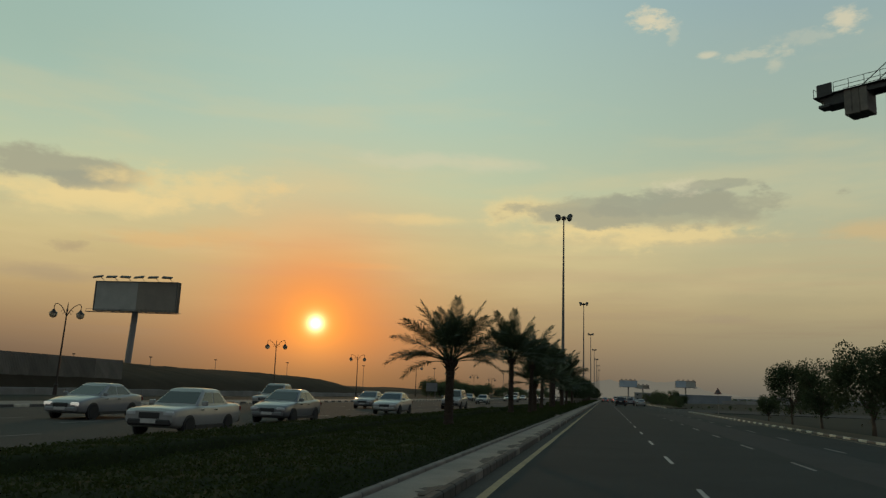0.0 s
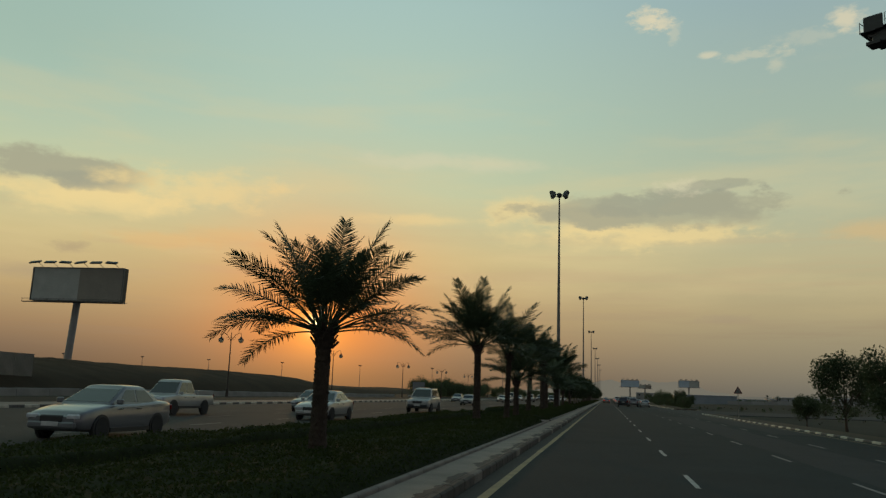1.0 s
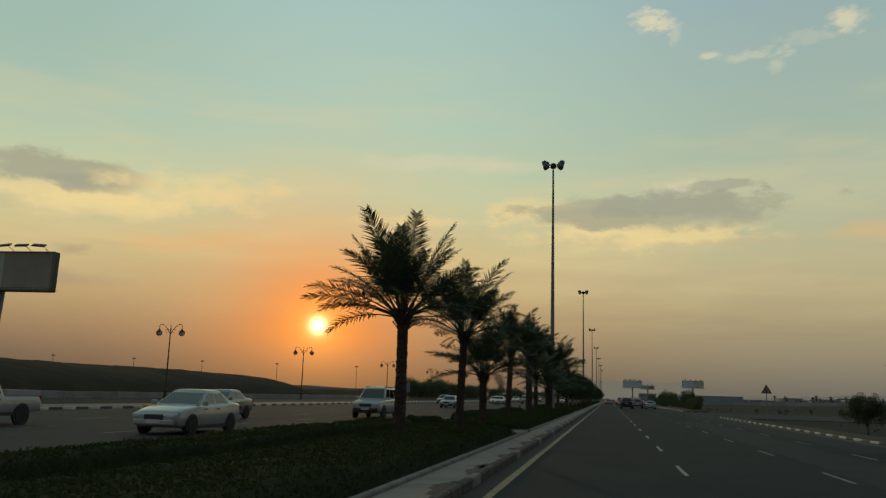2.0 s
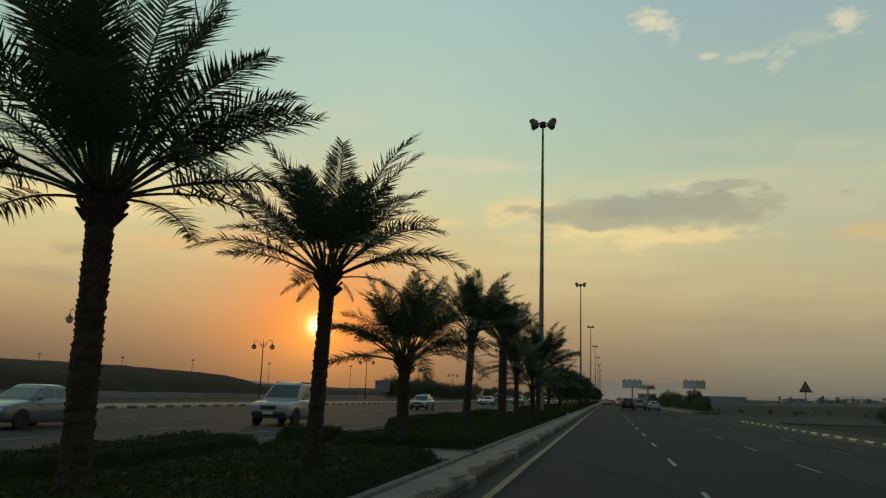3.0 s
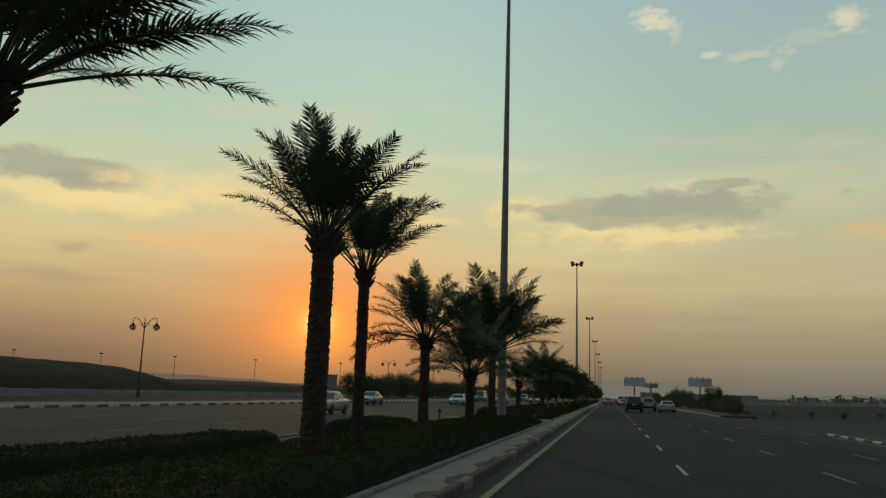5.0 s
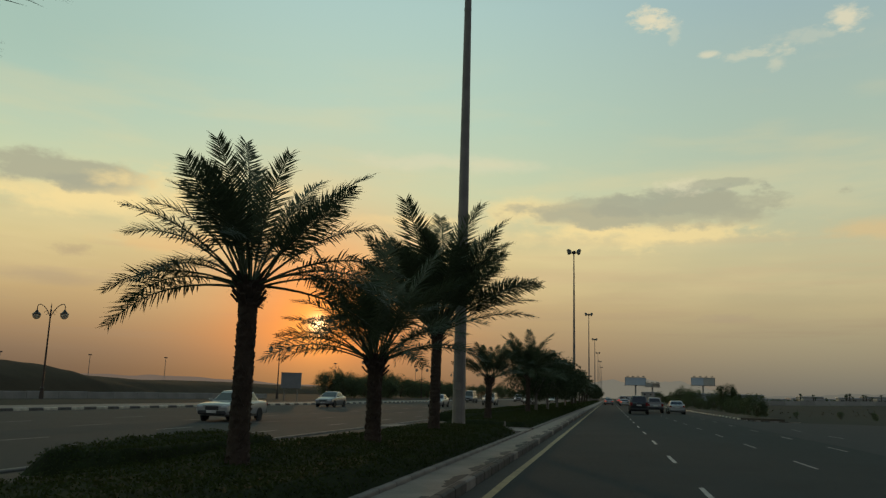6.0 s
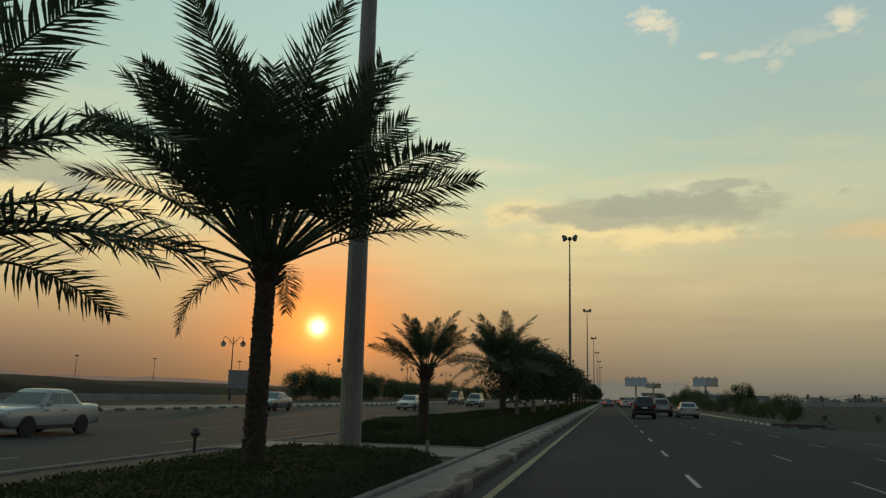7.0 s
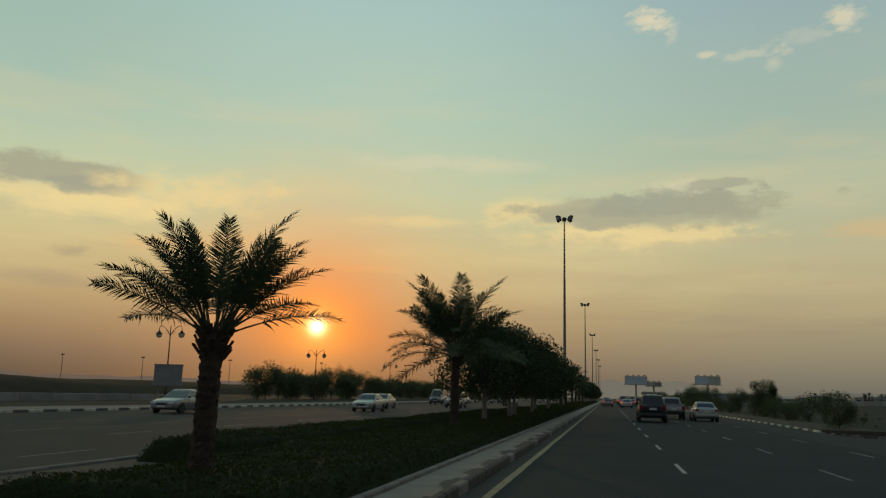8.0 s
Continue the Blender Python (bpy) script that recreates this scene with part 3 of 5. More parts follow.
earth_bank(120, 560, -92, 50, 3.1, 60, "low dark rise of bare earth beyond the far verge", 0.12, 300, 12, 30)

# far hills and skyline


def ridge(name, a0, a1, dist, h, seed, material, label, z0=-30, round_off=0.9):
    g2 = Geo()
    n = 160
    for i in range(n + 1):
        a = radians(a0 + (a1 - a0) * i / n)
        u = i / n
        shape = max(0.0, 0.62 + 0.34 * noise.fractal((u * 4.2, seed, 0), 0.8, 2.1, 5)) * math.sin(math.pi * u) ** round_off
        x, y = dist * math.sin(a), dist * math.cos(a)
        g2.v += [(x, y, z0), (x, y, h * shape), (x * 1.05, y * 1.05, z0)]
    for i in range(n):
        g2.f += [(3 * i, 3 * i + 3, 3 * i + 4, 3 * i + 1), (3 * i + 1, 3 * i + 4, 3 * i + 5, 3 * i + 2)]
    tagged(new(name, g2.mesh(name, material)), label, "hills", kind="structure")


# the three hill ridges emit their haze colour; the nearer rise does not
ridge("hills", -62, -14, 4200, 96, 2.0, haze_glow("far_hill_haze", (108, 93, 80)), "faint hazy ridge of hills under the sunset")
ridge("far_rise", -66, -15, 850, 6.5, 4.0, SAND, "low dark scrubby rise beyond the oncoming road", -2)
ridge("hills", -8, 11, 4300, 135, 6.0, haze_glow("far_hill_grey", (116, 112, 99)), "faint grey hazy hills at the end of the road")
ridge("hills", 6, 36, 4300, 88, 9.0, haze_glow("far_hill_east", (103, 101, 91)), "low faint hazy hills beyond the field", round_off=0.5)

# ---- palms ----


def frond_mesh(name, arch, seed, material):
    """A feather leaf 2.5 m long that leaves the origin along +y and bends down."""
    rng = np.random.default_rng(seed)
    n, length = 12, 2.5
    path, p, ang = [Vector((0, 0, 0))], Vector((0, 0, 0)), 0.0
    sway = rng.uniform(-0.12, 0.12)
    for i in range(n):
        s = (i + 1) / n
        ang = -arch * s ** 1.7
        p = p + Vector((sway * s * 0.5, math.cos(ang), math.sin(ang))) * (length / n)
        path.append(p.copy())
    g2 = Geo()
    g2.tube(path, [0.025 * (1 - 0.85 * i / n) for i in range(n + 1)], 5)

    def along(s):
        i = min(n - 1, int(s * n))
        f = s * n - i
        return path[i].lerp(path[i + 1], f), (path[i + 1] - path[i]).normalized()

    count = 64
    for k in range(count):
        s = 0.31 + 0.69 * (k / (count - 1)) ** 0.95
        at, d = along(min(s, 0.9999))
        for side in (-1, 1):
            if rng.random() < 0.04:
                continue
            q = (s - 0.31) / 0.69
            ln = (0.19 + 0.27 * math.sin(math.pi * min(1, q * 0.9 + 0.16)) ** 0.8) * rng.uniform(0.85, 1.12)
            across = Vector((side, 0, 0))
            upn = across.cross(d) * side
            fwd = 0.40 + 0.5 * q + rng.uniform(-0.12, 0.12)
            lift = rng.uniform(0.18, 0.6) if k % 2 else rng.uniform(-0.15, 0.3)
            out = (across + d * fwd + upn * lift).normalized()
            droop = Vector((0, 0, -0.10 - 0.22 * rng.random()))
            w = d * 0.0165
            mid = at + out * ln * 0.5 + droop * 0.25 * ln
            tip = at + out * ln + droop * ln
            g2.add([at - w * 0.6, at + w * 0.6, mid + w, mid - w, tip], [(0, 1, 2, 3), (3, 2, 4)])
    me = bpy.data.meshes.new(name)
    me.from_pydata(g2.v, [], g2.f)
    me.materials.append(material)
    return me


FRONDS = {a: [frond_mesh("frond", a, int(a * 100) + s, FROND) for s in range(2)] for a in (0.3, 0.6, 0.95, 1.4)}


STUB = Geo().box(0, 0, 0.08, 0.035, 0.08, 0.2, c=0.008).mesh("leaf_stub", PALM_TRUNK)


def palm(x, y, height, size, count=46, low=-8.0, lean=0.0, seed=0, girth=0.2, droop=1.0, hang=()):
    """A date palm: trunk with the stubs of old leaves, a thick head, a crown of feather leaves."""
    rng = np.random.default_rng(seed + 77)
    ob = thing("date_palm", pose(x, y, 0.12, 0, lean, 0), f"{'tall' if height > 3.3 else 'low'} date palm with rough trunk and full green crown", "palm tree", "palms in the median")
    g2 = Geo()
    n, rings = 16, max(14, int(height / 0.07))
    for i in range(rings + 1):
        s = i / rings
        z = s * height
        r = girth * (1 + 0.55 * math.exp(-z / 0.28) + 0.12 * (1 - s)) + 0.5 * girth * math.exp(-((height - 0.12 - z) / 0.26) ** 2)
        if z > height - 0.1:
            r *= 0.86
        for k in range(n):
            a = 2 * math.pi * (k + 0.5 * (i % 2)) / n
            rr = r + rng.uniform(-0.012, 0.022) + (0.007 if i % 2 else -0.003)
            g2.v.append((rr * math.cos(a), rr * math.sin(a), z + 0.045 * rng.random() * (i < rings)))
    for i in range(rings):
        g2.f += [(i * n + k, i * n + (k + 1) % n, (i + 1) * n + (k + 1) % n, (i + 1) * n + k) for k in range(n)]
    g2.f.append(tuple(rings * n + k for k in range(n)))
    part("trunk", g2, PALM_TRUNK, ob)
    scales, rows, n = Geo(), int((height - 0.45) / 0.085), 9
    for i in range(rows):
        z = 0.05 + 0.085 * i
        r = girth * (1 + 0.55 * math.exp(-z / 0.28) + 0.12 * (1 - z / height)) * 0.98
        for k in range(n):
            if rng.random() < 0.12:
                continue
            a, h, o = 2 * math.pi * (k + 0.5 * (i % 2)) / n + rng.uniform(-0.1, 0.1), rng.uniform(0.07, 0.13), rng.uniform(0.018, 0.042)
            ring = [(r, a - 0.3, 0), (r, a + 0.3, 0), (r + o, a, h), (r * 0.9, a, h + 0.02)]
            scales.add([(q * math.cos(b), q * math.sin(b), z + c) for q, b, c in ring], [(0, 1, 2), (1, 3, 2), (3, 0, 2)])
    part("bark", scales, PALM_TRUNK, ob, "rough stubs of old leaf bases")
    for k in range(30):
        a, z = k * 2.4, height - 0.42 + 0.46 * k / 30
        r = girth * (1.25 + 0.15 * rng.random())
        m = pose(r * math.cos(a), r * math.sin(a), z, 0, 0, math.degrees(a)) @ pose(0, 0, 0, 0, 32 + 14 * rng.random(), 0)
        part("leaf_stub", STUB, None, ob, at=m)
    for k in range(count):
        u = (k + 0.5) / count
        elev = 88 - (88 - low) * u ** 1.2 + rng.normal(0, 4.5)
        azim = k * 137.5 + rng.normal(0, 6)
        want = min(1.1, (0.62 + 0.42 * u) * droop + rng.uniform(-0.15, 0.15))
        arch = min(FRONDS, key=lambda v: abs(v - want))
        me = FRONDS[arch][k % 2]
        sc = size / 2.5 * rng.uniform(0.88, 1.08) * (0.88 + 0.13 * min(1, u * 1.7))
        m = pose(0, 0, height - 0.06, 0, 0, azim) @ pose(0, 0.08 + 0.1 * u, 0, elev, rng.normal(0, 16), 0)
        part("frond", me, None, ob, at=m @ Matrix.Diagonal((sc, sc, sc, 1)))
    for azim, elev, arch, share in hang:
        sc = size / 2.5 * share
        part("frond", FRONDS[arch][0], None, ob, at=pose(0, 0, height - 0.1, 0, 0, azim) @ pose(0, 0.16, 0, elev, 8, 0) @ Matrix.Diagonal((sc, sc, sc, 1)))
    return ob


PALM_X = -5.6
# along the road, trunk height, leaf length, leaves, lowest angle, lean, girth, droop, across, and single low leaves: bearing, angle, arch, share of length
PALMS = [(30.2, 2.75, 2.3, 44, 6, 0.5, 0.14, 0.75, -0.2, ((92, 18, 0.95, 1.08), (75, 2, 0.95, 0.9), (-88, 26, 0.6, 1.05), (-65, 12, 0.95, 0.9), (20, 84, 0.3, 1.15), (-80, 72, 0.3, 1.12), (100, 72, 0.3, 1.12))),
         (51.3, 3.75, 2.66, 44, 14, -0.3, 0.14, 0.65, -0.25, ((88, 22, 0.6, 0.95), (80, 12, 0.95, 0.92), (-85, 8, 0.95, 0.85), (-80, 30, 0.3, 0.98), (20, 84, 0.3, 1.31), (-70, 73, 0.3, 1.16), (95, 66, 0.3, 1.1), (160, 80, 0.6, 1.25))),
         (57.0, 3.65, 2.36, 38, 20, 2.0, 0.115, 0.8, 0.42, ((-95, 30, 1.4, 0.9), (-82, 10, 1.4, 0.7), (-50, 82, 0.6, 1.36), (40, 84, 0.3, 1.26), (-80, 74, 0.6, 1.18), (95, 68, 0.6, 1.16), (120, 78, 0.6, 1.2), (100, 24, 0.6, 0.85), (95, -14, 0.6, 0.34), (65, -26, 0.6, 0.3), (-100, -36, 0.6, 0.24))),
         (64.8, 2.45, 2.46, 40, 27, 0, 0.14, 1.0, 0.08, ((-95, 38, 0.6, 1.0), (-80, 40, 1.4, 0.98), (-110, 24, 1.4, 1.08), (-80, 24, 1.4, 0.86), (-150, 16, 1.4, 0.9), (170, 20, 0.95, 0.9), (85, 14, 0.95, 1.06), (20, 82, 0.3, 1.12), (-40, 76, 0.3, 1.07), (100, 74, 0.3, 1.09), (105, 12, 0.95, 0.95), (88, 36, 0.6, 1.15))),
         (77.7, 4.3, 2.56, 42, 26, 3.0, 0.145, 0.6, -0.4, ((90, 36, 0.6, 1.03), (-90, 26, 0.6, 0.93), (-75, 34, 0.6, 0.94), (-50, 80, 0.6, 1.22), (30, 82, 0.3, 1.18), (-80, 70, 0.6, 1.06))),
         (86.3, 4.5, 2.35, 34, 42, 0.3, 0.20, 0.5, 0.08, ((80, 50, 0.6, 1.08),)),
         (98.1, 3.3, 2.6, 32, 6, 0, 0.145, 0.95, -0.46, ((92, 6, 0.95, 1.0), (78, 18, 0.95, 1.05), (-80, 16, 0.95, 0.9), (60, 82, 0.3, 1.15), (-60, 64, 0.6, 1.1), (80, 62, 0.6, 1.1))), (104.1, 2.3, 2.7, 36, 18, 0, 0.155, 0.95, 0.1, ((92, 22, 0.95, 0.86), (84, 38, 0.6, 1.0), (-85, 24, 0.95, 0.95), (30, 84, 0.3, 1.22), (-60, 72, 0.3, 1.18), (100, 68, 0.3, 1.18))),
         (112.4, 3.7, 3.82, 48, 31, 0.4, 0.155, 0.5, -0.2, ((100, -12, 1.4, 0.5), (12, 18, 1.4, 0.64), (-88, 24, 0.6, 0.86), (-80, 34, 0.6, 0.9), (80, 46, 0.3, 1.06), (60, 58, 0.3, 1.1), (110, 60, 0.3, 1.06), (95, 54, 0.6, 1.1), (130, 66, 0.6, 1.05), (88, 20, 0.6, 0.98), (30, 84, 0.6, 1.26), (-60, 77, 0.6, 1.2), (100, 74, 0.6, 1.14), (170, 82, 0.6, 1.22), (-115, 80, 0.6, 1.2))),
         (125.1, 2.35, 1.74, 32, 26, 1.7, 0.14, 0.6, -0.24, ((88, 46, 0.6, 1.12), (-88, 48, 0.6, 1.1), (-50, 82, 0.6, 1.26), (80, 76, 0.6, 1.06), (-85, 66, 0.6, 1.08), (150, 80, 0.6, 1.1))), (145.0, 3.1, 2.95, 42, 4, 0, 0.145, 0.95, -0.2, ((80, -8, 0.95, 1.0), (20, 84, 0.6, 1.26), (-70, 76, 0.6, 1.2), (95, 72, 0.6, 1.18), (-90, 50, 0.6, 1.02), (150, 76, 0.6, 1.15)))]
for i, (y, h, s, n, lo, le, gi, dr, dx, hang) in enumerate(PALMS):
    palm(PALM_X + dx, y, h, s, n, lo, le, i, gi, dr, hang)
palm(-5.95, 90.5, 4.45, 2.25, 30, 38, 0, 21, 0.12, 0.5)
for i, y in enumerate((214.0, 226.5, 247.0, 262.0, 281.0, 300.0)):
    palm(PALM_X, y, 3.3 + 0.7 * (i % 3), 2.5, 30, -4, 0, 40 + i, 0.165, 1.0)

# ---- broad-leaved trees and hedges ----


def tree_meshes(seed, height, spread, leaf, bark, size=0.085, stem=0.42, clumps=36, per=150, dense=False, thick=0.09, ragged=1.0):
    rng = np.random.default_rng(seed)
    g2 = Geo()
    fork = height * stem
    g2.tube([(0, 0, -0.05), (0.03, 0.02, fork * 0.5), (0.0, 0.05, fork), (0.06, 0.03, height * 0.72)], [thick * 1.35, thick, thick * 0.85, thick * 0.3], 8)
    ends = []
    for k in range(9):
        a = k * 2.4 + rng.uniform(-0.4, 0.4)
        r = spread * rng.uniform(0.45, 0.85)
        z = fork + (height - fork) * rng.uniform(0.25, 0.85)
        z0 = fork * rng.uniform(0.85, 1.0) + (height * 0.3) * (k / 9) * 0.6
        midp = (r * 0.45 * math.cos(a), r * 0.45 * math.sin(a), z0 + (z - z0) * 0.6)
        tip = (r * math.cos(a), r * math.sin(a), z)
        g2.tube([(0.02, 0.02, z0), midp, tip], [thick * 0.45, thick * 0.28, thick * 0.08], 5)
        ends.append(tip)
        for j in range(2):
            b = a + rng.uniform(-1, 1)
            q = (midp[0] + r * 0.5 * math.cos(b), midp[1] + r * 0.5 * math.sin(b), midp[2] + rng.uniform(0.1, 0.3) * height)
            g2.tube([midp, q], [thick * 0.2, thick * 0.06], 4)
            ends.append(q)
    trunk = g2.mesh("trunk", bark, True)
    cen = []
    while len(cen) < clumps:
        v = rng.normal(0, 1, 3)
        v = v / np.linalg.norm(v) * rng.uniform(0.35, 1.0) ** (0.5 if dense else 0.7)
        z = fork * 0.95 + (height - fork * 0.95) * (0.5 + 0.5 * v[2])
        cen.append((v[0] * spread * (1.0 if v[2] < 0.3 else 0.85), v[1] * spread * (1.0 if v[2] < 0.3 else 0.85), z))
    cen = np.array(cen + ends)
    pts = np.repeat(cen, per, axis=0)
    v, f = leaves(rng, pts, size, np.array([spread, spread, (height - fork) * 0.55]) * (0.17 if dense else 0.14) * ragged)
    return trunk, raw_mesh("crown", v, f, leaf)


OPEN = [tree_meshes(11 + i, 4.2 + 0.5 * i, 1.8, OPEN_LEAF, BARK, 0.085, 0.2, 30, 165, ragged=1.1) for i in range(3)]
ROUND = [tree_meshes(31 + i, 5.6 + 0.4 * i, 3.0, FICUS, LIMED, 0.10, 0.26, 60, 140, True, 0.13, 0.8) for i in range(2)]
BUSHY = [tree_meshes(51 + i, 5.0 + 0.9 * i, 2.6, LEAF, BARK, 0.13, 0.07, 40, 62, True, 0.11) for i in range(3)]


def tree(kind, i, x, y, sc, turn, label, group, z=0.0):
    trunk, crown = kind[i % len(kind)]
    ob = thing("tree", pose(x, y, z, 0, 0, turn), label, "tree", group)
    k = Matrix.Diagonal((sc, sc, sc, 1))
    part("trunk", trunk, None, ob, at=k)
    part("crown", crown, None, ob, at=k)


for i, (x, y, s) in enumerate([(14.6, 49.2, 1.28), (14.35, 59.2, 0.98), (14.3, 67.8, 0.98), (15.0, 81.0, 0.6), (16.4, 206.0, 0.8)]):
    tree(OPEN, i, x, y, s, i * 71, "young roadside tree with a thin trunk and loose green crown", "roadside trees", 0.1 if y > 150 else -0.12)
for x, y, s in ((13.9, 168.0, 0.48), (14.9, 173.0, 0.3), (15.6, 190.0, 0.34)):
    tree(BUSHY, 0, x, y, s, x * 20, "dusty green bush beside the painted kerb", "shrubs along the verge", 0.05)
rng = np.random.default_rng(5)
for i in range(16):
    y = 228 + i * 14.5
    tree(BUSHY if i % 3 else OPEN, i, 14.8 + rng.uniform(-0.5, 4.5) + 0.01 * y, y, rng.uniform(0.55, 0.85), i * 53, "dusty green tree beyond the painted kerb", "trees along the verge", -0.3)
for i, y in enumerate((154.0, 160.5, 167.5, 175.0, 183.0, 191.0, 200.0)):
    tree(ROUND, i, PALM_X - 0.4 + 0.5 * (i % 2), y, rng.uniform(0.86, 1.02), i * 47, "broad dark round tree with a limewashed trunk in the median", "round trees in the median", 0.1)
for i in range(13):
    tree(ROUND, i, PALM_X, 318.0 + 17 * i, rng.uniform(0.85, 1.1), i * 47, "broad dark round tree with a limewashed trunk in the median", "round trees in the median", 0.1)
for i in range(46):
    tree(BUSHY, i, -48.5 + rng.uniform(-3, 3) - 0.06 * i, 223 + i * 2.7, rng.uniform(0.62, 0.95), i * 91, "dense dark green tree beyond the oncoming carriageway", "trees beyond the far verge", 0.1)
for i in range(44):
    tree(BUSHY, i, -51.3 + rng.uniform(-3, 3), 351 + i * 10.5, rng.uniform(0.7, 1.05), i * 91, "dense dark green tree beyond the oncoming carriageway", "trees beyond the far verge", 0.1)
for i in range(7):
    x, y = 21 + 4.2 * (i % 12) + rng.uniform(-2, 2), 196 + 14 * (i // 4) + rng.uniform(-6, 6)
    tree(BUSHY, i, x, y, rng.uniform(0.10, 0.17), i * 77, "low dusty green bush on the dry field", "bushes on the field", ground_height(x, y) - 0.05)
for x, y, s in ((31.0, 141.0, 0.42), (36.0, 146.0, 0.4), (28.0, 135.0, 0.3)):
    tree(BUSHY, int(x), x, y, s, x * 9, "low dusty green bush on the dry field", "bushes on the field", -0.4)


def hedge(y0, y1, x0=-9.9, x1=-4.0, h=0.38, near=True):
    """Clipped ground cover: an uneven body, coloured dark as shade, under a skin of small leaves."""
    rng2 = np.random.default_rng(int(abs(y0) * 7) + 3)
    ob = thing("hedge", pose(0, 0, 0), "low dark green clipped hedge filling the median bed", "hedge", kind="stuff")
    g2 = Geo()
    step = 0.35 if near else 1.2
    na, nb = max(3, int((y1 - y0) / step)), 16

    def top(u, y):
        edge = min(1.0, min(u, 1 - u) * 9 + 0.0)
        fall = min(1.0, min(y - y0, y1 - y) / 0.35)
        bump = 0.06 * noise.noise((u * 6, y * 0.8, 1)) + 0.05 * noise.noise((u * 16, y * 3, 2)) + 0.09 * noise.noise((u * 2, y * 0.17, 4))
        return 0.1 + (h + bump) * max(0, edge) ** 0.4 * max(0, fall) ** 0.4

    for i in range(na + 1):
        y = y0 + (y1 - y0) * i / na
        for j in range(nb + 1):
            u = j / nb
            g2.v.append((x0 + (x1 - x0) * u + 0.05 * noise.noise((y * 2, u * 9, 0)), y, top(u, y)))
    w = nb + 1
    g2.f = [(i * w + j, (i + 1) * w + j, (i + 1) * w + j + 1, i * w + j + 1) for i in range(na) for j in range(nb)]
    part("hedge_body", g2, HEDGE_SHADE, ob, smooth=True)
    n = int((y1 - y0) * (x1 - x0) * (430 if near else 30))
    u, y = rng2.random(n), y0 + (y1 - y0) * rng2.random(n)
    c = np.array([(x0 + (x1 - x0) * a, b, top(a, b) + 0.01) for a, b in zip(u, y)])
    v, f = leaves(rng2, c, 0.034 if near else 0.12, 0.03)
    part("foliage", raw_mesh("foliage", v, f, HEDGE), None, ob)


for a, b in ((-4.0, 61.0), (64.4, 117.6), (122.6, 178.0)):
    hedge(a, b, -7.6, -3.6, 0.30)
for a, b in ((-4.0, 60.4), (64.8, 66.6), (76.5, 90.0), (97.0, 103.6), (129.0, 177.0)):
    hedge(a, b, -9.3, -7.5, 0.44)
for i in range(26):
    tree(BUSHY, i + 1, 15.0 + rng.uniform(-0.6, 4.5), 182 + 4.6 * i + rng.uniform(-2, 2), rng.uniform(0.24, 0.42), i * 61, "low dusty green shrub beyond the painted kerb", "shrubs along the verge", -0.1)
hedge(178.0, 420.0, -9.3, -3.6, 0.36, near=False)

# dry tufts on the field
rng = np.random.default_rng(8)
n = 220
c = np.column_stack([rng.uniform(16.5, 95, n), rng.uniform(60, 330, n), np.zeros(n)])
c = c[~((c[:, 1] > GAP[0] - 3) & (c[:, 1] < GAP[1] + 3))]
c[:, 2] = [ground_height(a, b) + 0.05 for a, b, _ in c]
v, f = leaves(rng, np.repeat(c, 9, axis=0), 0.16, 0.13)
tagged(new("grass", raw_mesh("grass", v, f, mat("dry_grass", (0.075, 0.066, 0.04), (0.05, 0.048, 0.03), 0.9))), "scattered dry grass tufts on the field", "grass", kind="stuff")

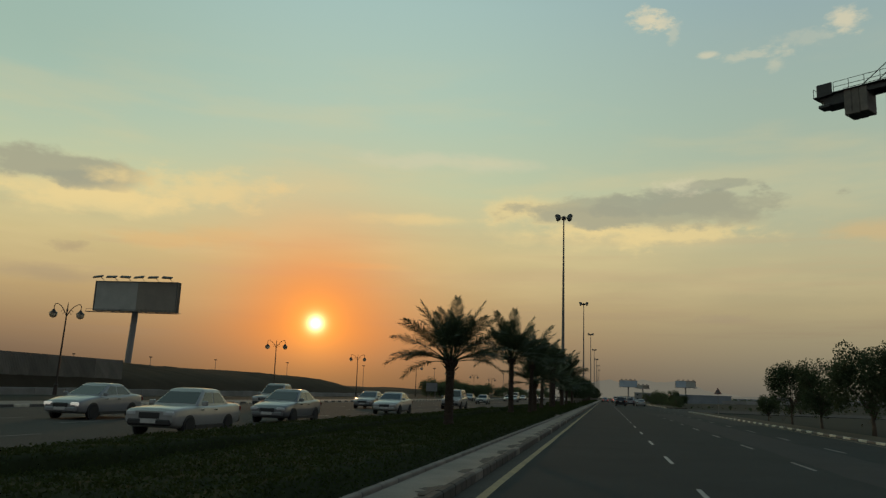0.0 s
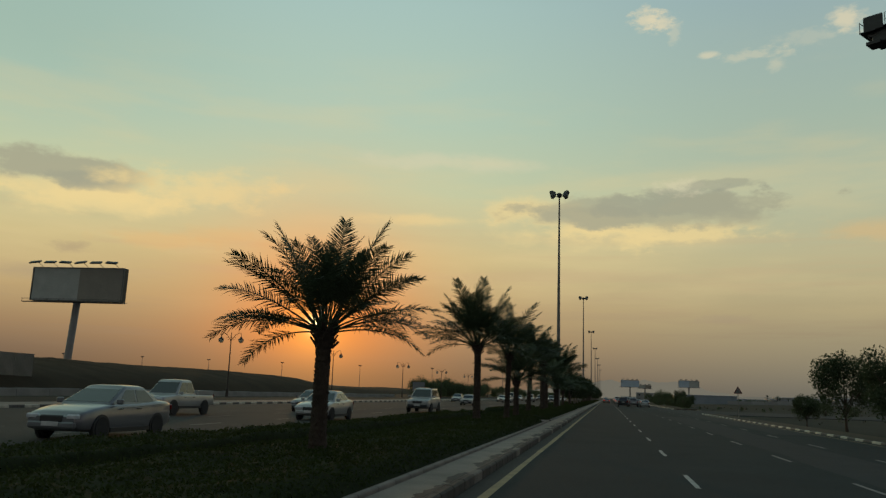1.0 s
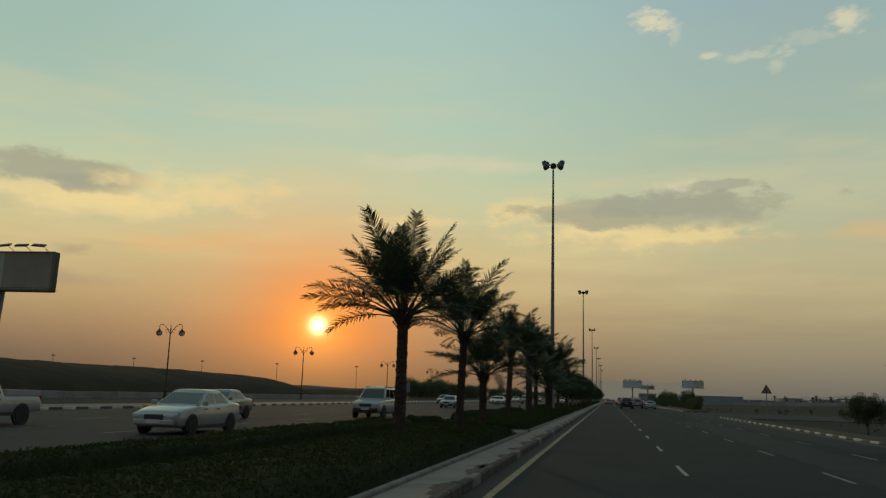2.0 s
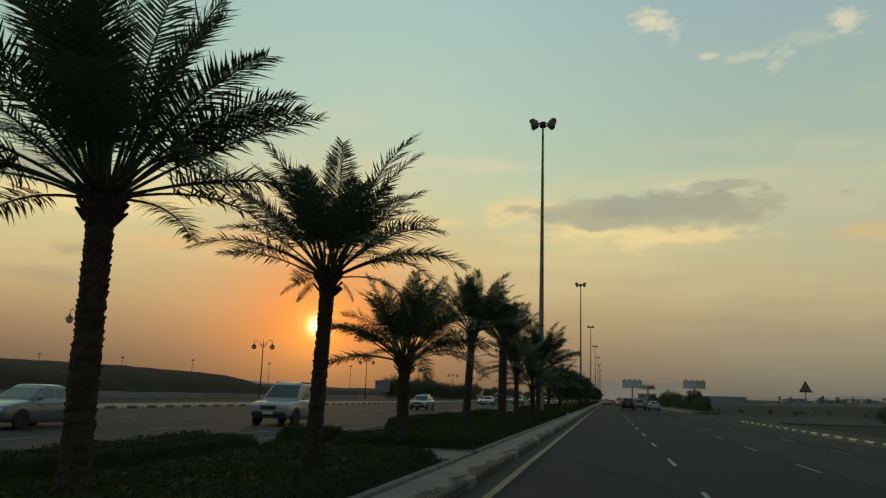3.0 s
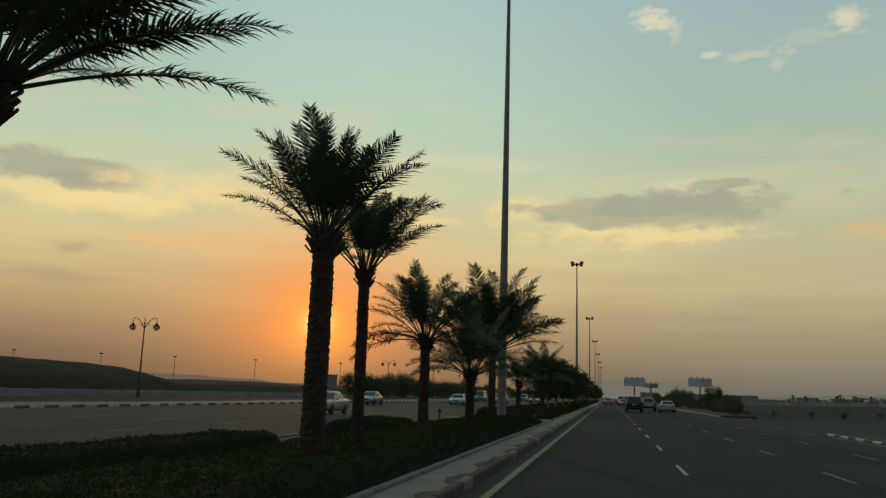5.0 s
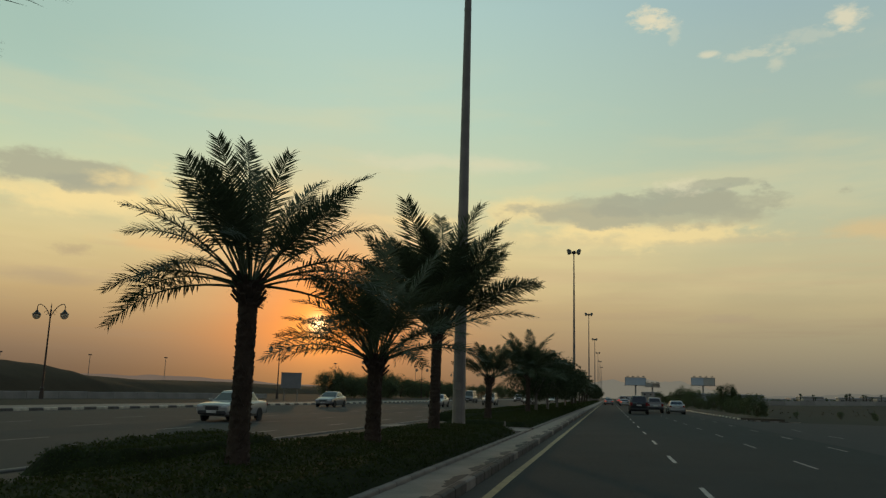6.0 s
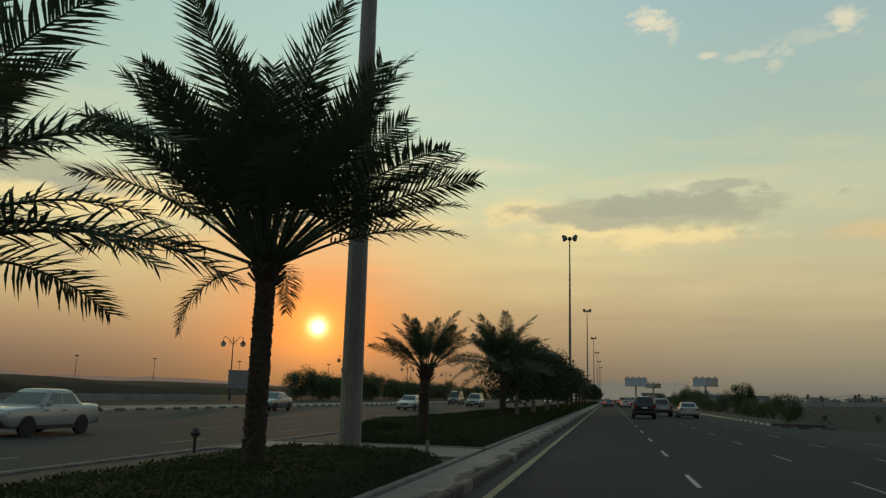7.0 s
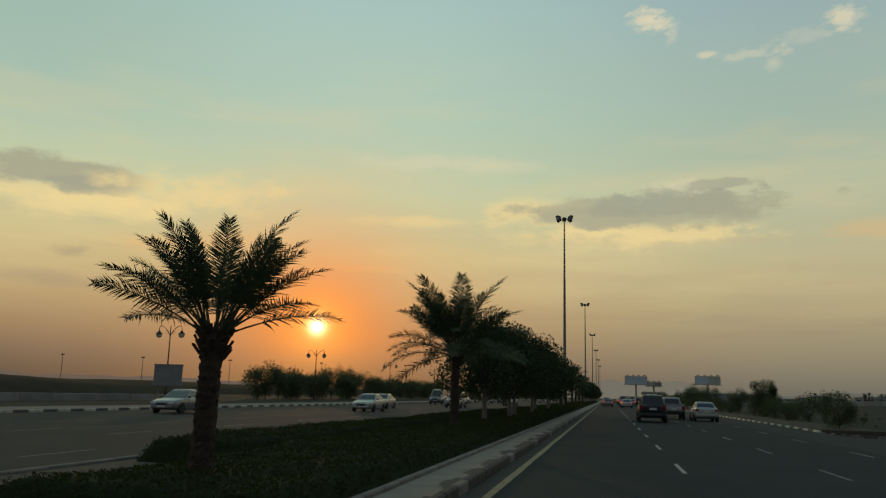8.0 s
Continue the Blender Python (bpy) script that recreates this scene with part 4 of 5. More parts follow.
# ---- lamps, boards, crane ----


def high_mast(y, x=-6.03, top=27.85):
    ob = thing("high_mast", pose(x, y, 0.1), "tall grey steel lighting mast with a ring of floodlights", "light mast", "lighting masts in the median")
    g2 = Geo().box(0, 0, 0.06, 0.95, 0.95, 0.2, c=0.03)
    part("footing", g2, CONCRETE, ob)
    g2 = Geo().tube([(0, 0, 0.12), (0, 0, 0.7), (0, 0, 9), (0, 0, 18.5), (0, 0, top - 0.3)], [0.28, 0.265, 0.22, 0.155, 0.095], 12)
    part("pole", g2, STEEL, ob, smooth=False)
    for z, r in ((0.2, 0.40), (2.03, 0.276), (9.0, 0.235), (18.5, 0.168)):
        part("collar", Geo().tube([(0, 0, z - 0.05), (0, 0, z + 0.05)], r, 12), STEEL, ob)
    part("access_door", Geo().box(0, -0.262, 1.82, 0.24, 0.03, 0.3, c=0.006), POST_GREY, ob, "pale access cover")
    part("hub", Geo().spin([(0.1, top - 0.42), (0.28, top - 0.36), (0.32, top - 0.1), (0.26, top + 0.18), (0.08, top + 0.26)], 12), DARK_STEEL, ob)
    ring = [(0.85 * math.cos(a), 0.55 * math.sin(a), top - 0.08) for a in (2 * math.pi * k / 16 for k in range(17))]
    part("head_ring", Geo().tube(ring, 0.045, 6, cap=False), DARK_STEEL, ob)
    g2 = Geo()
    for s in (-1, 1):
        g2.tube([(0, 0, top), (s * 0.9, 0, top + 0.05)], 0.05, 6)
        g2.tube([(0, 0, top - 0.25), (s * 0.9, 0, top - 0.12)], 0.04, 6)
    part("bracket", g2, DARK_STEEL, ob)
    for s in (-1, 1):
        for dx, dy, dz, tilt, wide, tall in ((0.98, 0.0, 0.16, 18, 0.56, 0.78), (0.8, -0.36, -0.2, 38, 0.66, 0.46), (0.84, 0.36, -0.16, 38, 0.62, 0.46), (0.74, 0.3, 0.24, 24, 0.46, 0.56)):
            m = pose(s * dx, dy, top + dz, 0, s * tilt, dy * 60)
            lamp = part("floodlight", Geo().box(0, 0, 0, wide, 0.56, tall, c=0.13), LAMP_HOUSING, ob, at=m)
            part("lens", Geo().box(0, 0, -tall / 2 - 0.005, wide * 0.76, 0.44, 0.025, c=0.008), FLOOD_GLASS, lamp)
    return ob


for k in range(7):
    high_mast(118.26 + 114.2 * k)


def street_lamp(x, y, z, turn=0.0, lean=0.0):
    """A double-armed lamp with hanging bell lanterns."""
    ob = thing("street_lamp", pose(x, y, z, 0, lean, turn), "slender brown two-armed street lamp with hanging bell lanterns", "street lamp", "lamps on the far verge")
    part("base", Geo().spin([(0.26, 0), (0.26, 0.1), (0.18, 0.2), (0.15, 0.9), (0.19, 1.0), (0.11, 1.1)], 12), BRONZE, ob)
    part("pole", Geo().tube([(0, 0, 1.0), (0, 0, 4.0), (0, 0, 7.25)], [0.095, 0.075, 0.055], 10), BRONZE, ob)
    part("finial", Geo().spin([(0.055, 7.2), (0.09, 7.3), (0.03, 7.45), (0.05, 7.6), (0.01, 7.95)], 8), BRONZE, ob)
    for s in (-1, 1):
        arc = [(0, 0, 6.75), (s * 0.28, 0, 7.25), (s * 0.62, 0, 7.62), (s * 0.98, 0, 7.82), (s * 1.22, 0, 7.8), (s * 1.3, 0, 7.6), (s * 1.3, 0, 7.3)]
        arm = part("arm", Geo().tube(arc, 0.035, 6), BRONZE, ob)
        curl = [(s * (0.42 + 0.16 * math.cos(a)), 0, 7.12 + 0.16 * math.sin(a)) for a in (k * 0.6 for k in range(9))]
        part("scroll", Geo().tube(curl, 0.018, 5), BRONZE, arm)
        m = pose(s * 1.3, 0, 7.3)
        lantern = part("lantern", Geo().spin([(0.04, 0.05), (0.1, 0.0), (0.14, -0.1), (0.34, -0.27), (0.36, -0.31), (0.3, -0.31)], 12), BRONZE, ob, at=m)
        part("globe", Geo().spin([(0.31, -0.30), (0.32, -0.44), (0.25, -0.62), (0.08, -0.72)], 12), LAMP_GLASS, lantern, "frosted glass bowl", smooth=True)
    return ob


for k, y in enumerate((60.3, 105.2, 143.2, 190.8, 234.5, 279.0, 324.0)):
    street_lamp(-45.2 if k == 0 else -44.9, y, 0.15, 0, 2.4 if k == 0 else 0)


def area_lamp_post(x, y, h):
    ob = thing("lamp_post", pose(x, y, -0.2), "distant thin grey lamp post on open ground", "lamp post", "distant lamp posts")
    part("pole", Geo().tube([(0, 0, 0), (0, 0, h)], [0.3, 0.16], 6), STEEL, ob)
    part("head", Geo().box(0, 0, h + 0.3, 2.4, 1.2, 0.8), DARK_STEEL, ob)


for x, y in ((-372, 612), (-328, 641), (-274, 669), (-212, 695), (-152, 718), (-92, 742), (-425, 585)):
    area_lamp_post(x, y, 22.5)


def billboard(x, y, z0, z1, w, face, face2, label, turn=0.0, lamps=5, deep=1.0, lean=0.0, post=0.5, foot=0.0):
    ob = thing("billboard", pose(x, y, 0, 0, lean, turn), label, "billboard", "billboards")
    part("post", Geo().tube([(foot, 0, -0.2), (foot * 0.9, 0, 1.2), (0, 0, z0 + 0.3)], [post * 1.15, post, post * 0.92], 14), POST_GREY, ob, smooth=True)
    part("flange", Geo().tube([(foot * 0.84, 0, 2.0), (foot * 0.82, 0, 2.25)], post * 1.35, 14), POST_GREY, ob)
    part("casing", Geo().box(0, 0, (z0 + z1) / 2, w, deep, z1 - z0, c=0.06), DARK_STEEL, ob)
    h = z1 - z0 - 0.3
    for s, mt, a, b in ((0, face, -w / 2 + 0.15, 0.02 * w), (1, face2, 0.02 * w, w / 2 - 0.15)):
        part("poster", Geo().box((a + b) / 2, -deep / 2 - 0.02, (z0 + z1) / 2, b - a - 0.01, 0.05, h, c=0.01), mt, ob, "weathered poster sheet")
    part("poster", Geo().box(0, deep / 2 + 0.02, (z0 + z1) / 2, w - 0.3, 0.05, h, c=0.01), BOARD_PALE, ob, "weathered poster sheet")
    t = 0.09
    for zz in (z0 + 0.06, z1 - 0.06):
        part("frame_rail", Geo().box(0, -deep / 2 - 0.04, zz, w + 0.1, 0.1, t * 1.6), STEEL, ob)
    for s in (-1, 1):
        part("frame_rail", Geo().box(s * w / 2, -deep / 2 - 0.04, (z0 + z1) / 2, t * 1.6, 0.1, z1 - z0), STEEL, ob)
    walk_way = part("catwalk", Geo().box(0, -deep / 2 - 0.5, z0 - 0.22, w + 1.5, 0.7, 0.08, c=0.02), DARK_STEEL, ob)
    part("handrail", Geo().tube([(-w / 2 - 0.7, -deep / 2 - 0.8, z0 + 0.2), (w / 2 + 0.7, -deep / 2 - 0.8, z0 + 0.2)], 0.025, 5), DARK_STEEL, walk_way)
    for k in range(9):
        xx = -w / 2 - 0.6 + (w + 1.2) * k / 8
        part("strut", Geo().tube([(xx, 0, z0 - 0.05), (xx, -deep / 2 - 0.85, z0 - 0.24), (xx, -deep / 2 - 0.8, z0 + 0.2)], 0.03, 5), DARK_STEEL, walk_way)
    for k in range(lamps):
        xx = -w / 2 + w * (k + 0.5) / lamps
        arm = part("lamp_arm", Geo().tube([(xx, 0, z1), (xx, -deep / 2 - 0.6, z1 + 0.5), (xx, -deep / 2 - 1.2, z1 + 0.55)], 0.035, 5), DARK_STEEL, ob)
        part("floodlight", Geo().box(0, 0, 0, 1.5, 0.75, 0.2, c=0.06), DARK_STEEL, arm, at=pose(xx, -deep / 2 - 1.35, z1 + 0.5, 24, -8 + 5 * (k % 3), 12))


billboard(-70.5, 110.3, 12.15, 16.75, 13.9, BOARD_PALE, BOARD_DARK, "large roadside billboard with two grey posters on a steel post", lean=0.7, lamps=6, foot=-0.6)
billboard(15.6, 577.0, 9.35, 14.05, 12.0, BOARD_BLUE, BOARD_BLUE, "distant pale blue billboard on a post", lamps=4)
billboard(54.0, 579.0, 10.15, 14.85, 13.3, BOARD_BLUE, BOARD_PALE, "distant pale blue billboard on a post", lamps=4)
billboard(26.4, 600.0, 9.0, 11.4, 8.6, BOARD_PALE, BOARD_DARK, "distant low grey billboard", lamps=3)


def beam(g2, a, b, r=0.06):
    g2.tube([a, b], r, 5)


# tower crane: its short counter-jib with ballast hangs over the verge
CR = pose(30.3, 72.0, -0.45, 0, 0, 51.5)  # local +y runs out along the counter-jib
crane = thing("tower_crane", CR, "dark tower crane with ballast blocks on its counter-jib", "crane")
g = Geo()
for sx in (-0.9, 0.9):
    for sy in (-0.9, 0.9):
        beam(g, (sx, sy, -0.4), (sx, sy, 30.0), 0.1)
part("tower", g, DARK_STEEL, crane)
g = Geo()
for k in range(15):
    z = 2.0 * k
    for a, b in (((-0.9, -0.9), (0.9, -0.9)), ((0.9, -0.9), (0.9, 0.9)), ((0.9, 0.9), (-0.9, 0.9)), ((-0.9, 0.9), (-0.9, -0.9))):
        beam(g, (*a, z), (*b, z + 2), 0.05)
        beam(g, (*a, z), (*b, z), 0.05)
part("tower_bracing", g, DARK_STEEL, crane)
part("slewing_ring", Geo().tube([(0, 0, 29.8), (0, 0, 30.9)], 1.25, 16), DARK_STEEL, crane)
part("cab", Geo().box(1.6, -0.6, 31.2, 1.3, 1.7, 2.1), DARK_STEEL, crane)
g = Geo()
for s in (-0.7, 0.7):
    beam(g, (s, 0, 30.8), (s * 0.3, 0, 37.5), 0.1)
beam(g, (-0.25, 0, 37.4), (0.25, 0, 37.4), 0.12)
part("apex", g, DARK_STEEL, crane)
deck = part("counter_jib", Geo().box(-0.75, 6.0, 31.0, 0.22, 12.0, 0.55), DARK_STEEL, crane)
part("girder", Geo().box(0.75, 6.0, 31.0, 0.22, 12.0, 0.55), DARK_STEEL, deck)
part("walkway", Geo().box(0, 5.7, 31.3, 2.3, 11.0, 0.08), DARK_STEEL, deck)
for y in (9.9, 10.6):
    part("ballast_block", Geo().box(0, y - 1.2, 30.05, 2.0, 0.69, 2.5, c=0.06), CONCRETE, crane, "grey concrete ballast block")
for y in (8.0,):
    part("ballast_block", Geo().box(0, y, 30.08, 2.0, 0.69, 2.44, c=0.06), CONCRETE, crane, "grey concrete ballast block")
part("winch_frame", Geo().box(0, 10.7, 30.55, 1.7, 2.1, 0.85, c=0.08), DARK_STEEL, crane)
part("sign_panel", Geo().box(-1.12, 11.46, 31.75, 0.12, 1.46, 1.25, c=0.05), DARK_STEEL, crane, "dark blank panel")
part("end_platform", Geo().box(0, 11.9, 31.12, 2.5, 1.2, 0.1), DARK_STEEL, crane)
part("lower_step", Geo().box(-0.4, 11.6, 30.2, 1.2, 1.1, 0.3), DARK_STEEL, crane)
g = Geo()
beam(g, (-0.4, 12.0, 30.2), (-0.4, 12.0, 31.0), 0.05), beam(g, (0.2, 11.2, 30.2), (0.2, 11.2, 31.0), 0.05)
beam(g, (-1.2, 12.45, 31.1), (-1.2, 12.45, 32.0), 0.03), beam(g, (-0.4, 12.45, 31.1), (-0.4, 12.45, 32.0), 0.03), beam(g, (-1.2, 12.45, 32.0), (-0.4, 12.45, 32.0), 0.03)
part("hanger", g, DARK_STEEL, crane)
for s in (-1.1, 1.1):
    g = Geo()
    for zz in (31.8, 32.3):
        beam(g, (s, 0.8, zz), (s, 10.6, zz), 0.028)
    for k in range(8):
        beam(g, (s, 0.8 + 1.4 * k, 31.3), (s, 0.8 + 1.4 * k, 32.3), 0.028)
    part("railing", g, DARK_STEEL, crane)
    part("tie_rod", Geo().tube([(s * 0.3, 0, 37.4), (s * 0.7, 8.2, 31.4)], 0.045, 6), DARK_STEEL, crane)
g = Geo()
for s in (-0.6, 0.6):
    beam(g, (s, -0.8, 30.9), (s, -16, 30.9), 0.07)
beam(g, (0, -0.8, 32.2), (0, -16, 32.2), 0.07)
for k in range(9):
    y = -0.8 - 1.69 * k
    for s in (-0.6, 0.6):
        beam(g, (s, y, 30.9), (0, y - 0.85, 32.2), 0.04), beam(g, (0, y - 0.85, 32.2), (s, y - 1.69, 30.9), 0.04)
part("jib", g, DARK_STEEL, crane)
part("crane_base", Geo().box(0, 0, -0.2, 4.2, 4.2, 0.8), CONCRETE, crane)

# warning sign on the verge
sign = thing("warning_sign", pose(13.3, 102.5, 0.1), "triangular red-edged warning sign on a thin post", "road sign")
part("post", Geo().tube([(0, 0, 0), (0, 0, 2.85)], 0.035, 8), STEEL, sign)


def triangle(r, y, t, zc):
    ring = [(r * math.sin(a), zc + r * math.cos(a)) for a in (0, 2 * math.pi / 3, 4 * math.pi / 3)]
    return Geo().loft([[(p, y, q) for p, q in ring], [(p, y + t, q) for p, q in ring]])


plate = part("plate", triangle(0.52, -0.06, 0.02, 2.63), SIGN_RED, sign)
part("face", triangle(0.33, -0.066, 0.006, 2.63), SIGN_WHITE, plate)
part("symbol", Geo().box(0, -0.072, 2.6, 0.07, 0.008, 0.26), TRIM, plate)

# notice board by the far pavement, hoarding on the far verge
notice = thing("notice_board", pose(-38.7, 180.4, 0.05, 0, 0, 14), "pale blue-grey notice board on two posts on the far verge", "sign board")
part("panel", Geo().box(0, 0, 2.6, 2.5, 0.16, 1.85, c=0.03), NOTICE, notice)
part("rim", Geo().box(0, 0, 3.56, 2.6, 0.2, 0.1), STEEL, notice)
for s in (-0.8, 0.8):
    part("post", Geo().tube([(s, 0.12, -0.1), (s, 0.12, 3.4)], 0.06, 8), STEEL, notice)

fence = thing("hoarding", pose(0, 0, 0), "tall pale grey site hoarding of metal sheets on the bank", "fence")
sheet = Geo()
for z in (-1.25, 1.25):
    sheet.v += [(0.025 * (1 if k % 4 < 2 else -1) + dx, -1.2 + 0.05 * k, z) for dx in (0, 0.008) for k in range(49)]
for k in range(48):
    sheet.f += [(k, k + 1, 98 + k + 1, 98 + k), (49 + k, 98 + 49 + k, 98 + 50 + k, 50 + k)]
sheet = sheet.mesh("sheet", HOARDING)
for k in range(21):
    part("sheet", sheet, None, fence, at=pose(-51.4, 29.6 + 2.42 * k, 2.75 - 0.006 * k))
    part("post", Geo().box(-51.6, 28.4 + 2.42 * k, 1.95, 0.1, 0.1, 3.9), DARK_STEEL, fence)

# small fittings in the bed
tap = thing("garden_light", pose(-9.45, 117.2, 0.12), "short dark garden light standing in the median bed", "garden light")
part("post", Geo().tube([(0, 0, 0), (0, 0, 0.42)], 0.04, 8), DARK_STEEL, tap)
part("cap", Geo().spin([(0.09, 0.38), (0.12, 0.46), (0.08, 0.56), (0.02, 0.6)], 10), DARK_STEEL, tap)
post = thing("marker_post", pose(-4.1, 118.1, 0.12), "short pale marker post at the corner of the bed", "post")
part("shaft", Geo().box(0, 0, 0.22, 0.08, 0.08, 0.44, c=0.015), CONCRETE, post)

# ---- vehicles ----
KINDS = {
    # length, width, body stations (y, half width, bottom, top), cabin base y0 y1, roof y0 y1, roof z, belt z, wheel radius, axles
    "sedan": (4.7, [(-2.35, 0.74, 0.45, 0.86), (-2.22, 0.84, 0.30, 1.02), (-1.6, 0.90, 0.22, 1.06), (-0.6, 0.91, 0.20, 1.0), (0.8, 0.91, 0.20, 0.97), (1.6, 0.89, 0.22, 0.88), (2.12, 0.83, 0.25, 0.76), (2.35, 0.70, 0.38, 0.62)],
              (-1.78, 1.0), (-1.0, 0.12), 1.46, 0.98, 0.32, (-1.38, 1.42)),
    "old_sedan": (4.5, [(-2.25, 0.78, 0.42, 0.92), (-2.15, 0.83, 0.32, 0.98), (-1.4, 0.86, 0.24, 0.97), (-0.6, 0.86, 0.22, 0.94), (0.9, 0.86, 0.22, 0.92), (1.7, 0.84, 0.24, 0.88), (2.12, 0.82, 0.28, 0.82), (2.25, 0.78, 0.40, 0.74)],
                  (-1.45, 0.85), (-1.0, 0.15), 1.42, 0.94, 0.30, (-1.25, 1.35)),
    "suv": (4.85, [(-2.42, 0.84, 0.5, 1.1), (-2.32, 0.93, 0.36, 1.2), (-1.6, 0.96, 0.3, 1.2), (-0.5, 0.97, 0.28, 1.16), (1.0, 0.97, 0.28, 1.14), (1.7, 0.95, 0.3, 1.06), (2.25, 0.9, 0.36, 0.98), (2.42, 0.8, 0.5, 0.86)],
            (-2.3, 1.15), (-2.0, 0.35), 1.88, 1.16, 0.38, (-1.42, 1.45)),
    "pickup": (5.3, [(-2.65, 0.9, 0.55, 0.98), (-2.6, 0.92, 0.45, 1.08), (-1.6, 0.93, 0.38, 1.08), (-0.5, 0.93, 0.35, 1.08), (1.0, 0.93, 0.35, 1.08), (1.8, 0.91, 0.36, 1.02), (2.5, 0.86, 0.4, 0.95), (2.65, 0.78, 0.5, 0.84)],
               (-0.75, 1.35), (-0.5, 0.6), 1.78, 1.07, 0.37, (-1.6, 1.65)),
    "van": (5.4, [(-2.7, 0.88, 0.5, 1.2), (-2.62, 0.95, 0.36, 1.25), (-1.6, 0.97, 0.3, 1.25), (0, 0.97, 0.3, 1.22), (1.3, 0.97, 0.3, 1.2), (2.1, 0.95, 0.32, 1.12), (2.55, 0.88, 0.36, 1.0), (2.7, 0.78, 0.5, 0.85)],
            (-2.64, 2.0), (-2.5, 1.1), 2.25, 1.2, 0.36, (-1.7, 1.65)),
}
TYRES, RIMS = {}, {}


def wheel(r):
    if r not in TYRES:
        prof = [(r * 0.66, -0.1), (r * 0.93, -0.105), (r, -0.06), (r, 0.06), (r * 0.93, 0.105), (r * 0.66, 0.1)]
        TYRES[r] = Geo().spin(prof, 20).mesh("tyre", TYRE, False)
        g2 = Geo().spin([(r * 0.66, -0.09), (r * 0.66, 0.085), (r * 0.58, 0.07), (r * 0.56, 0.04), (r * 0.12, 0.055), (r * 0.1, 0.075), (0.01, 0.078)], 20)
        for k in range(5):
            g2.box(0, r * 0.34, 0.06, 0.05, r * 0.5, 0.03, pose(0, 0, 0, 0, 0, 72 * k))
        RIMS[r] = g2.mesh("rim", RIM_METAL)
    return TYRES[r], RIMS[r]


def smooth_stations(st, sub=4):
    """The body's stations with soft curves run between them."""
    out = []
    for i in range(len(st) - 1):
        a, b, c, d = (np.array(st[min(max(j, 0), len(st) - 1)]) for j in (i - 1, i, i + 1, i + 2))
        for k in range(sub):
            t = k / sub
            q = b + 0.5 * t * (c - a) + t * t * (a - 2.5 * b + 2 * c - 0.5 * d) + t ** 3 * (-0.5 * a + 1.5 * b - 1.5 * c + 0.5 * d)
            q[0] = b[0] + (c[0] - b[0]) * t
            out.append(tuple(float(n) for n in q))
    return out + [st[-1]]


